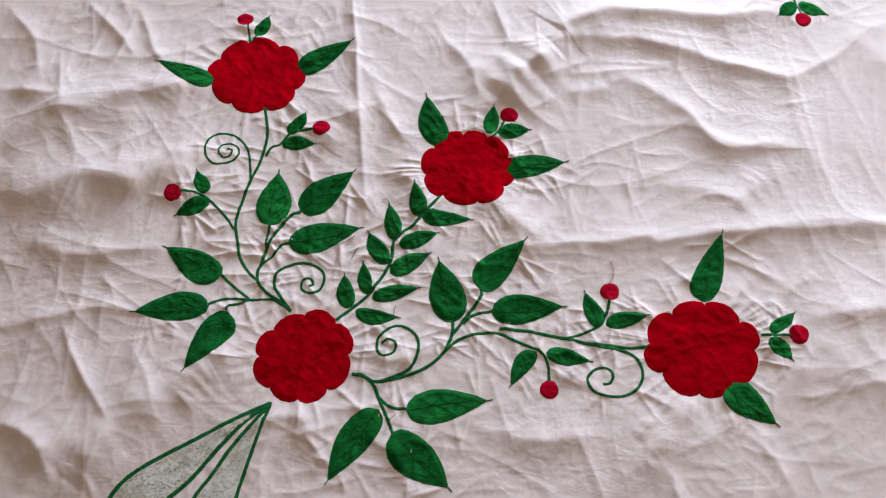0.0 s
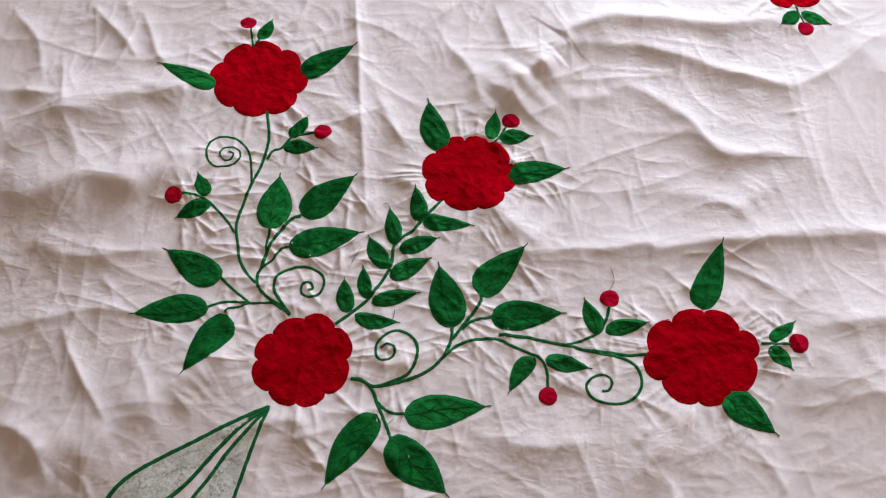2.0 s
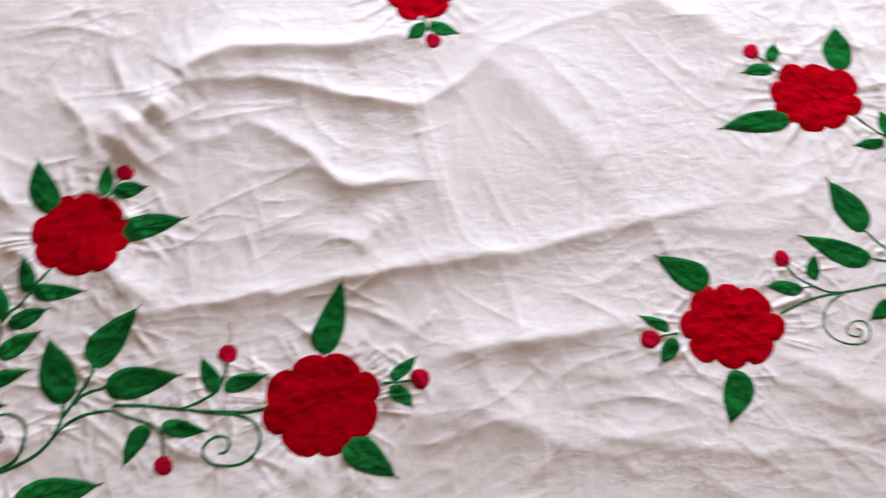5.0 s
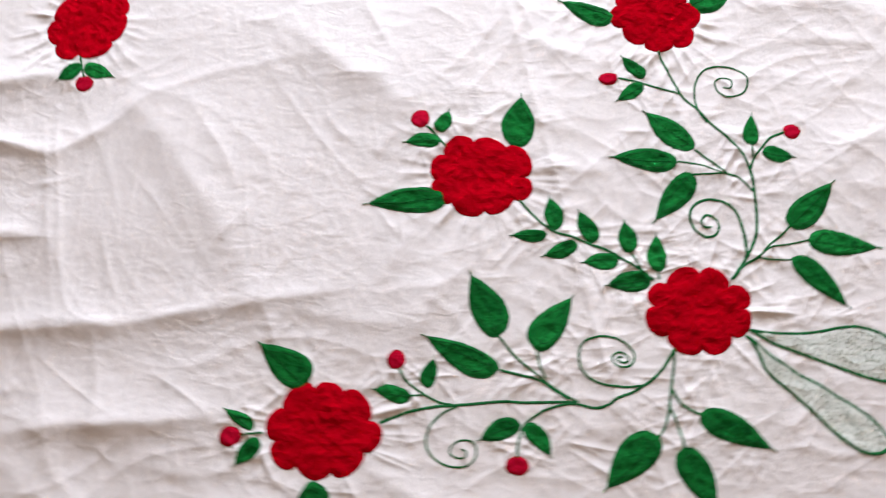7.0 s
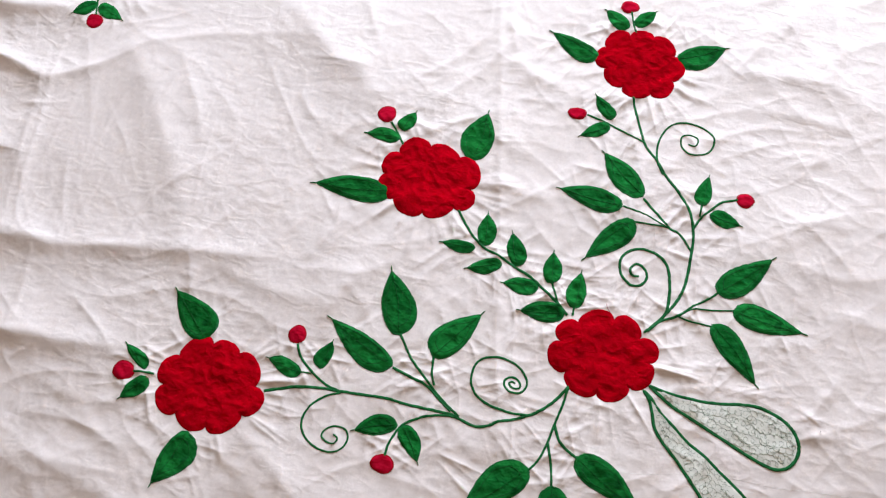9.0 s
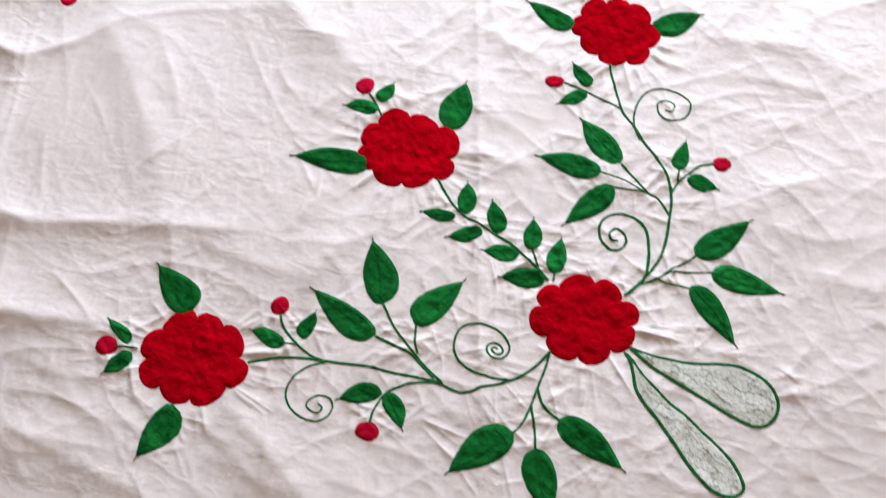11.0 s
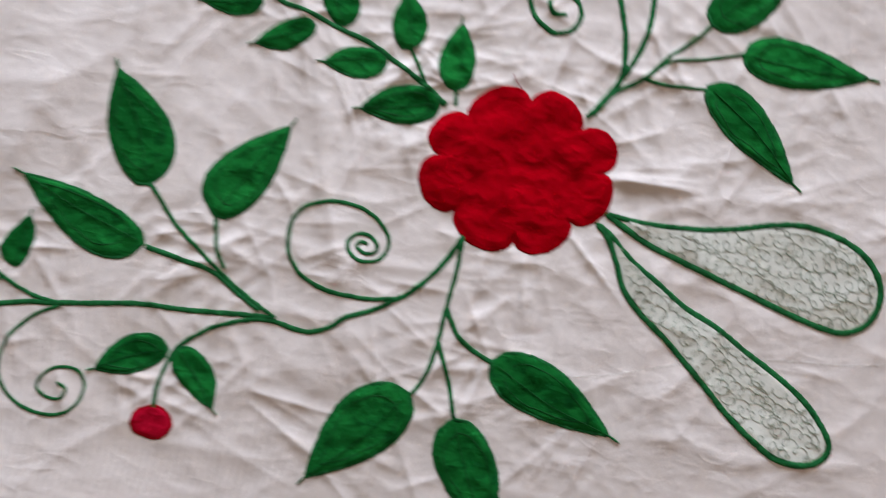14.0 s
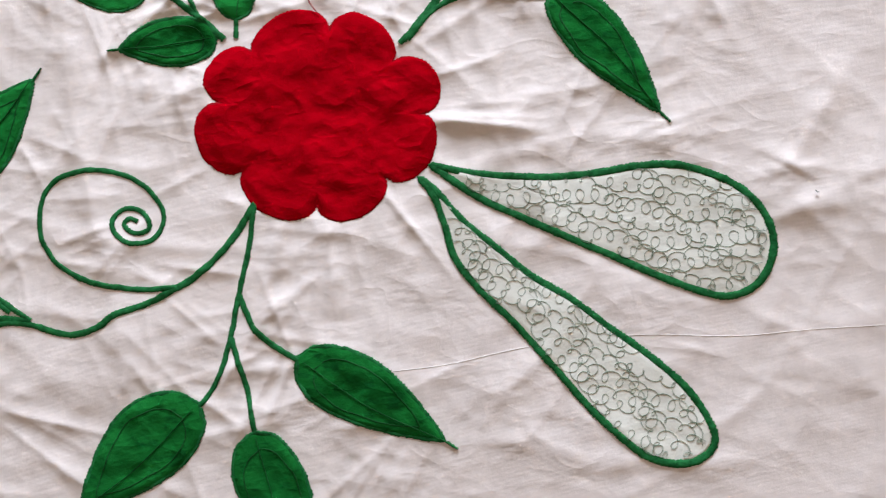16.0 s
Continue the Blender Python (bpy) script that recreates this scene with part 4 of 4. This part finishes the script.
# Short gathers that run out from the seams.
for k in range(1700):
    pick = rnd_c.random()
    if pick < 0.25:
        c, lobes, notch = rnd_c.choice(FLOWERS)
        a, r = rnd_c.choice(lobes)
        a = radians(a + rnd_c.uniform(-22, 22))
        p, d = (c.x + r * math.cos(a), c.y + r * math.sin(a)), a
    elif pick < 0.6:
        lb, lt, wl, wr = rnd_c.choice(LEAVES)[:4]
        u = (lt - lb).normalized()
        sgn = rnd_c.choice((1, -1))
        s = rnd_c.uniform(0.1, 0.9)
        w = (wl if sgn > 0 else wr) * math.sin(math.pi * s)
        p = (lb.x + (lt.x - lb.x) * s - u.y * w * sgn, lb.y + (lt.y - lb.y) * s + u.x * w * sgn)
        d = math.atan2(u.x * sgn, -u.y * sgn) + rnd_c.gauss(0, 0.45)
    else:
        way = rnd_c.choice(STEMS)[1]
        q = rnd_c.randrange(len(way) - 1)
        s = rnd_c.random()
        p = way[q].lerp(way[q + 1], s)
        e = way[q + 1] - way[q]
        d = math.atan2(e.x, -e.y) + rnd_c.choice((0, math.pi)) + rnd_c.gauss(0, 0.4)
    ln = rnd_c.uniform(0.018, 0.065)
    pts = [np.array((p[0] - 0.1 * ln * math.cos(d), p[1] - 0.1 * ln * math.sin(d))), np.array((p[0] + ln * math.cos(d), p[1] + ln * math.sin(d)))]
    lay_crease((1.4 if p[0] < 0.95 else 0.9) * rnd_c.uniform(0.0006, 0.0018), rnd_c.uniform(0.0022, 0.0040), pts, k * 0.7)

# Pucker where seams gather the cloth.
pull = np.zeros_like(H)


def gather(c, reach, amount):
    win = window_of((c[0] - 3 * reach, c[1] - 3 * reach), (c[0] + 3 * reach, c[1] + 3 * reach))
    pull[win] = np.maximum(pull[win], amount * np.exp(-((GX[win] - c[0]) ** 2 + (GY[win] - c[1]) ** 2) / reach ** 2))


for c, lobes, notch in FLOWERS:
    gather(c, 0.13, 1.0)
for b, t, *_ in LEAVES:
    gather((b + t) / 2, max(0.03, 0.75 * (t - b).length), 0.9)
for w, way in STEMS + LOOPS:
    for p in way[::2]:
        gather(p, 0.035, 0.8)
H += pull * (0.0010 * (ridged(60, 14, 30, 41.0, 1.6) - 0.4) + 0.0009 * (ridged(-25, 16, 34, 61.0, 1.6) - 0.4) + 0.0004 * field(GX * 42, GY * 42 + 5))

def spread(a, cells):
    """Running mean over a square of cells, twice."""
    for _ in range(2):
        for axis in (0, 1):
            pad = [(0, 0), (0, 0)]
            pad[axis] = (cells + 1, cells)
            s = np.cumsum(np.pad(a, pad, mode="edge"), axis=axis)
            hi = np.take(s, np.arange(2 * cells + 1, s.shape[axis]), axis=axis)
            lo = np.take(s, np.arange(0, s.shape[axis] - 2 * cells - 1), axis=axis)
            a = (hi - lo) / (2 * cells + 1)
    return a


# The cloth settles: broad swells sink back, and its lowest places touch the floor.
H = H - 0.85 * spread(H, 16)
for k, (h, w, way) in enumerate(CREASES):
    far_along = np.clip((np.mean(way, axis=0)[0] - 0.55) / 0.4, 0, 1)
    lay_crease((2.7 - 1.4 * far_along) * h, w, way, k * 3.7 + 1)
H = np.maximum(H, FLOOR_Z + 0.0005)


def height(x, y):
    """Height of the cloth at points, between its grid corners."""
    u = np.clip(np.interp(x, XS, np.arange(NX)), 0, NX - 1.001)
    v = np.clip(np.interp(y, YS, np.arange(NY)), 0, NY - 1.001)
    i, j = u.astype(int), v.astype(int)
    fu, fv = u - i, v - j
    return (H[j, i] * (1 - fu) + H[j, i + 1] * fu) * (1 - fv) + (H[j + 1, i] * (1 - fu) + H[j + 1, i + 1] * fu) * fv


def grid_mesh(name, xs, ys, zs, closed=False):
    """A sheet of quads over a grid of places; closed joins the last column to the first."""
    rows, cols = xs.shape
    me = bpy.data.meshes.new(name)
    idx = np.arange(rows * cols).reshape(rows, cols)
    nxt = np.roll(idx, -1, axis=1) if closed else idx[:, 1:]
    cur = idx if closed else idx[:, :-1]
    quads = np.stack([cur[:-1], nxt[:-1], nxt[1:], cur[1:]], -1).reshape(-1, 4)
    me.vertices.add(rows * cols)
    me.vertices.foreach_set("co", np.stack([xs, ys, zs], -1).astype(np.float32).ravel())
    me.loops.add(quads.size)
    me.loops.foreach_set("vertex_index", quads.astype(np.int32).ravel())
    me.polygons.add(len(quads))
    me.polygons.foreach_set("loop_start", np.arange(0, quads.size, 4, dtype=np.int32))
    me.update(calc_edges=True)
    me.validate()
    return me


def ribbon(name, line, width, mat, parent, lift=0.0004, thick=0.0008, label="", origin=None, closed=False, ragged=0.12, taper=False, seed=0, thin=1.0, relief=None):
    """A raised satin-stitch cord that follows the cloth, with an uneven edge."""
    line = np.asarray(line)
    rnd = np.random.RandomState(seed)
    d = np.gradient(line, axis=0)
    if closed:
        d[0] = d[-1] = line[1] - line[-2]
    d /= np.linalg.norm(d, axis=1, keepdims=True) + 1e-9
    nrm = np.stack([-d[:, 1], d[:, 0]], -1)
    n = len(line)
    prof = [(-1.0, -0.5), (-0.82, 0.62), (-0.3, 1.0), (0.3, 1.0), (0.82, 0.62), (1.0, -0.5)]
    even = np.convolve(rnd.uniform(-1, 1, n + 4), np.ones(5) / 3.2, mode="valid")
    hw = 0.5 * width * (1 + 0.6 * ragged * even) * np.linspace(1.0, thin, n)
    if taper:
        hw = hw * np.clip(np.minimum(np.arange(n), np.arange(n)[::-1]) / 4.0 + 0.45, 0, 1)
    # needle strokes run from side to side, so both edges are toothed
    tooth = np.where(np.arange(n) % 2 == 0, 1.0, -1.0)
    jag = ragged * 0.3 * width * (rnd.uniform(-1, 1, (n, 2)) + 0.8 * np.stack([tooth, -tooth], -1))
    o = Vector((*line.mean(0), 0)) if origin is None else Vector(origin)
    xs, ys, zs = [], [], []
    for k, (u, h) in enumerate(prof):
        off = u * hw + (jag[:, 0] if k == 0 else jag[:, 1] if k == len(prof) - 1 else 0)
        px, py = line[:, 0] + nrm[:, 0] * off, line[:, 1] + nrm[:, 1] * off
        xs.append(px - o.x)
        ys.append(py - o.y)
        zs.append(height(px, py) + lift + thick * h + (relief(px, py) if relief else 0))
    me = grid_mesh(name, np.array(xs).T, np.array(ys).T, np.array(zs).T)
    return part_mesh(name, me, mat, parent, label, at=o)


def resample(line, step):
    seg = np.r_[0, np.cumsum(np.linalg.norm(np.diff(line, axis=0), axis=1))]
    n = max(int(seg[-1] / step), 3)
    s = np.linspace(0, seg[-1], n + 1)
    return np.stack([np.interp(s, seg, line[:, 0]), np.interp(s, seg, line[:, 1])], -1)


# ---- the sheet ----
sheet = tagged(new("bedsheet"), "wrinkled off-white cotton bedsheet with red and green applique flowers", "bedsheet")
sheet_mesh = grid_mesh("cloth", GX, GY, H)
part_mesh("cloth", sheet_mesh, M_SHEET, sheet, "crumpled off-white cotton")


def quilted(px, py, amount, seed):
    """The puffed and crinkled relief of a sewn-on patch."""
    return amount * (0.9 * field(px * 58 + seed, py * 58) + 0.6 * (np.clip(1 - 2.2 * np.abs(field(px * 60 + 0.5 * seed, py * 60 + seed)), 0, 1) - 0.4) + 0.3 * field(px * 28, py * 28 + seed))


def patch(name, outline, centre, mat, parent, label, rings, puff, seed, bulge=1.5):
    """A cloth patch filled from its outline in to its middle, with turned-under edge."""
    ol = np.asarray(outline)
    rr = np.r_[np.linspace(0.0, 0.94, rings), 0.985, 1.0, 1.0]
    px = centre.x + (ol[None, :, 0] - centre.x) * rr[:, None]
    py = centre.y + (ol[None, :, 1] - centre.y) * rr[:, None]
    edge = np.clip((1 - rr) / 0.12, 0, 1)[:, None]
    pz = height(px, py) + 0.0004 + edge * np.maximum(puff + quilted(px, py, puff * bulge, seed), 0.0006)
    pz[-1] -= 0.0010
    me = grid_mesh(name, px - centre.x, py - centre.y, pz, closed=True)
    return part_mesh(name, me, mat, parent, label, at=(centre.x, centre.y, 0))


def flower_outline(c, lobes, depth, per=18):
    """Scalloped edge: each lobe is a rounded arc between two notches."""
    n = len(lobes)
    notch = []
    for (a0, r0), (a1, r1) in zip(lobes, lobes[1:] + lobes[:1]):
        gap = (a1 - a0) % 360
        uneven = 0.025 * math.sin(7.3 * a0 + 40 * c.x)
        notch.append((a0 + gap * (0.5 + 2.4 * uneven), min(0.5 * (r0 + r1) * (depth - 0.018 + uneven + 0.0012 * (45 - gap)), 0.96 * min(r0, r1))))
    out = []
    for k, (a, r) in enumerate(lobes):
        a0, n0 = notch[k - 1]
        a1, n1 = notch[k]
        span = (a1 - a0) % 360
        tip = ((a - a0) % 360) / span
        full = 2.0 + 0.35 * math.sin(3.7 * a + 30 * c.y)
        for i in range(per):
            t = i / per
            u = (t - tip) / tip if t < tip else (t - tip) / (1 - tip)
            low = n0 + (n1 - n0) * t
            rad = low + (r - low) * max(0.0, 1 - abs(u) ** full) ** 0.58
            ang = radians(a0 + span * t)
            out.append((c.x + rad * math.cos(ang), c.y + rad * math.sin(ang)))
    return np.array(out)


for k, (c, lobes, depth) in enumerate(FLOWERS):
    ol = flower_outline(c, lobes, depth)
    ol = ol + 0.0009 * np.stack([field(ol[:, 0] * 150, ol[:, 1] * 150), field(ol[:, 0] * 150 + 9, ol[:, 1] * 150)], -1)
    f = patch("flower_patch", ol, c, M_RED, sheet, "red scalloped flower patch, quilted and puckered", 40, 0.0012, k * 5.1, 1.2 if c.x < 0.95 else 1.8)
    edge = np.r_[ol, ol[:1]]
    edge = np.array(c) + (edge - np.array(c)) * 0.985
    ribbon("stitched_edge", resample(edge, 0.0012), 0.0026, M_RTHREAD, f, 0.0002, 0.0002, origin=(c.x, c.y, 0), closed=True, ragged=0.35, seed=k)


def leaf_outline(b, t, left, right, bl, br, per=22):
    """Pointed leaf: each side swells from the base to its belly and runs out in a drawn tip."""
    ax = t - b
    n = ax.length
    u = ax / n
    v = Vector((-u.y, u.x))

    def side(w, belly):
        out = []
        for i in range(per + 1):
            s = i / per
            if s < belly:
                q = 1 - s / belly
                k = math.sqrt(max(0.0, 1 - q ** 2.1))
            else:
                q = (s - belly) / (1 - belly)
                k = (1 - q) ** 0.95 * (1 + 1.05 * q - 0.55 * q * q)
                k = min(k, 1.0) * (1 - 0.18 * q * (1 - q))
            out.append((s, w * k))
        return out

    ls, rs = side(left, bl), side(right, br)
    pts = [b + u * (n * s) + v * w for s, w in ls] + [b + u * (n * s) - v * w for s, w in reversed(rs[1:-1])]
    return np.array([(p.x, p.y) for p in pts])


for k, spec in enumerate(LEAVES):
    b, t, left, right, bl, br = spec
    n = (t - b).length
    tip = b + (t - b) * (0.955 if n > 0.06 else 0.97)
    ol = leaf_outline(b, tip, left, right, bl, br)
    ol = ol + 0.0006 * np.stack([field(ol[:, 0] * 160, ol[:, 1] * 160), field(ol[:, 0] * 160 + 9, ol[:, 1] * 160)], -1)
    c = b.lerp(t, 0.42)
    big = n > 0.055
    lf = patch("leaf_patch", ol, c, M_GREEN, sheet, "large green leaf patch" if big else "small green leaf patch", 12 if big else 8, 0.0011 if big else 0.0008, k * 2.3)
    edge = np.array(c) + (np.r_[ol, ol[:1]] - np.array(c)) * 0.985
    puff = 0.0011 if big else 0.0008

    def top_of(px, py, puff=puff, seed=k * 2.3):
        return np.maximum(puff + quilted(px, py, puff * 1.5, seed), 0.0006)

    ribbon("stitched_edge", resample(edge, 0.0011), 0.0032 if big else 0.0026, M_GTHREAD, lf, 0.0003, 0.0004, origin=(c.x, c.y, 0), closed=True, ragged=0.4, seed=k)
    bend = Vector((-(t - b).y, (t - b).x)) * (0.04 * math.sin(k * 1.9))
    mid = catmull([b + (t - b) * 0.04, b.lerp(t, 0.5) + bend, b + (t - b) * 0.93], 10)
    ribbon("vein", resample(mid, 0.003), 0.0009 if c.x < 0.95 else 0.0006, M_DTHREAD, lf, 0.0009, 0.0003, origin=(c.x, c.y, 0), taper=True, seed=k + 500, relief=top_of)
    tail = catmull([b + (t - b) * 0.93, b + (t - b) * 0.97, t + (t - b).normalized() * 0.004 + bend * 0.1], 5)
    ribbon("stitched_tip", resample(tail, 0.0015), 0.0018, M_GTHREAD, lf, 0.0004, 0.0008, origin=(c.x, c.y, 0), taper=True, ragged=0.4, seed=k + 900)
    if big:
        inner = np.array(c) + (np.r_[ol, ol[:1]] - np.array(c)) * 0.72
        inner = inner + 0.0022 * np.stack([field(inner[:, 0] * 60 + k, inner[:, 1] * 60), field(inner[:, 0] * 60, inner[:, 1] * 60 + k)], -1)
        ribbon("quilting_line", resample(inner, 0.0025), 0.0008, M_DTHREAD, lf, 0.0006, 0.0001, origin=(c.x, c.y, 0), closed=True, ragged=0.3, seed=k + 1300, relief=top_of)
    if big and c.x < 0.95:
        for i in range(3 if n > 0.085 else 2):
            for sgn, w in ((1, left), (-1, right)):
                s0 = 0.2 + 0.2 * i + 0.05 * sgn
                u = (t - b)
                v = Vector((-u.y, u.x)).normalized() * sgn
                p0 = b + u * s0 + bend * (1 - abs(2 * s0 - 1))
                p2 = b + u * (s0 + 0.2) + v * (w * 0.62 * max(0.0, 1 - ((s0 - 0.2) / 0.6) ** 2))
                p1 = p0.lerp(p2, 0.5) - v * 0.002
                ribbon("side_vein", resample(catmull([p0, p1, p2], 5), 0.003), 0.0009, M_DTHREAD, lf, 0.0008, 0.0003, origin=(c.x, c.y, 0), taper=True, seed=k + i, relief=top_of)

for k, (c, rx, ry) in enumerate(BUDS):
    ang = np.linspace(0, 2 * np.pi, 36, endpoint=False)
    wob = 1 + 0.03 * np.sin(ang * 3 + k) + 0.012 * np.sin(ang * 5 + 2 * k)
    ol = np.stack([c.x + rx * wob * np.cos(ang), c.y + ry * wob * np.sin(ang)], -1)
    b = patch("bud_patch", ol, c, M_BUD, sheet, "round crimson bud patch", 6, 0.0008, k * 3.3)
    ribbon("stitched_edge", resample(np.r_[ol, ol[:1]], 0.0012), 0.0028, M_RTHREAD, b, 0.0003, 0.0003, origin=(c.x, c.y, 0), closed=True, ragged=0.5, seed=k)

for k, (w, way) in enumerate(STEMS):
    line = resample(catmull(way, 10), 0.0011)
    line = line + 0.0005 * np.stack([field(line[:, 0] * 120, line[:, 1] * 120), field(line[:, 0] * 120 + 5, line[:, 1] * 120)], -1)
    ribbon("tendril" if len(way) > 13 and w < 0.0049 else "stem", line, w * (1 if line[:, 0].mean() < 0.95 else 0.9), M_GTHREAD, sheet, 0.0003, 0.00045, "satin-stitched green cord", ragged=0.18, seed=k + 40, thin=0.78 if len(way) > 14 else 0.88)


# ---- the lace-like loops: green cord round a field of curling thread ----
def inside(px, py, poly):
    hit = False
    for (xa, ya), (xb, yb) in zip(poly, np.roll(poly, -1, axis=0)):
        if (ya > py) != (yb > py) and px < (xb - xa) * (py - ya) / (yb - ya) + xa:
            hit = not hit
    return hit


for k, (w, way) in enumerate(LOOPS):
    line = catmull(way, 8)
    mid = line.mean(0)
    c = Vector(mid)
    poly = line[:-1]
    tint = patch("loop_ground", np.array(mid) + (resample(line, 0.006)[:-1] - mid) * 0.985, c, M_LACE, sheet, "teardrop ground under curled stitching", 14, 0.0005, k, 0.4)
    ribbon("stitched_edge", resample(line, 0.0011), w, M_GTHREAD, tint, 0.0006, 0.00045, origin=(c.x, c.y, 0), closed=True, ragged=0.2, seed=k + 70)
    apex = line[0]
    far = line[np.argmax(np.linalg.norm(line - apex, axis=1))]
    u = (far - apex) / np.linalg.norm(far - apex)
    v = np.array([-u[1], u[0]])
    rnd = random.Random(k + 3)
    length = np.linalg.norm(far - apex)
    row = -0.06
    while row < 0.06:
        s, run = 0.0, []
        ph = rnd.uniform(0, 6)
        flip = rnd.choice((1, -1))
        while s < length * 1.05:
            wig = 0.0034 + 0.0011 * math.sin(s * 70 + row * 500)
            p = apex + u * (s + wig * math.sin(ph)) + v * (row + flip * wig * 0.95 * math.cos(ph) + 0.0035 * math.sin(s * 60 + row * 900) + 0.0025 * math.sin(s * 143 + row * 2100))
            q = mid + (p - mid) * 1.035
            if inside(q[0], q[1], poly):
                run.append(p)
            elif len(run) > 8:
                ribbon("curled_stitching", np.array(run), 0.00032, M_GREYTHREAD, tint, 0.0011, 0.0002, origin=(c.x, c.y, 0), ragged=0.3, seed=k)
                run = []
            else:
                run = []
            ph += 0.42
            s += 0.00025 + 0.0006 * rnd.random()
        if len(run) > 8:
            ribbon("curled_stitching", np.array(run), 0.00032, M_GREYTHREAD, tint, 0.0011, 0.0002, origin=(c.x, c.y, 0), ragged=0.3, seed=k)
        row += 0.0062 + 0.0014 * rnd.random()

for way in THREADS:
    ribbon("seam_thread", resample(catmull(way, 8), 0.004), 0.00045, M_WTHREAD, sheet, 0.0001, 0.0001, "fine white seam thread", taper=True)

for mat, way in LOOSE:
    ribbon("loose_thread", resample(catmull(way, 6), 0.0015), 0.0007, mat, sheet, 0.0016, 0.0005, "stray sewing thread", taper=True, ragged=0.1)
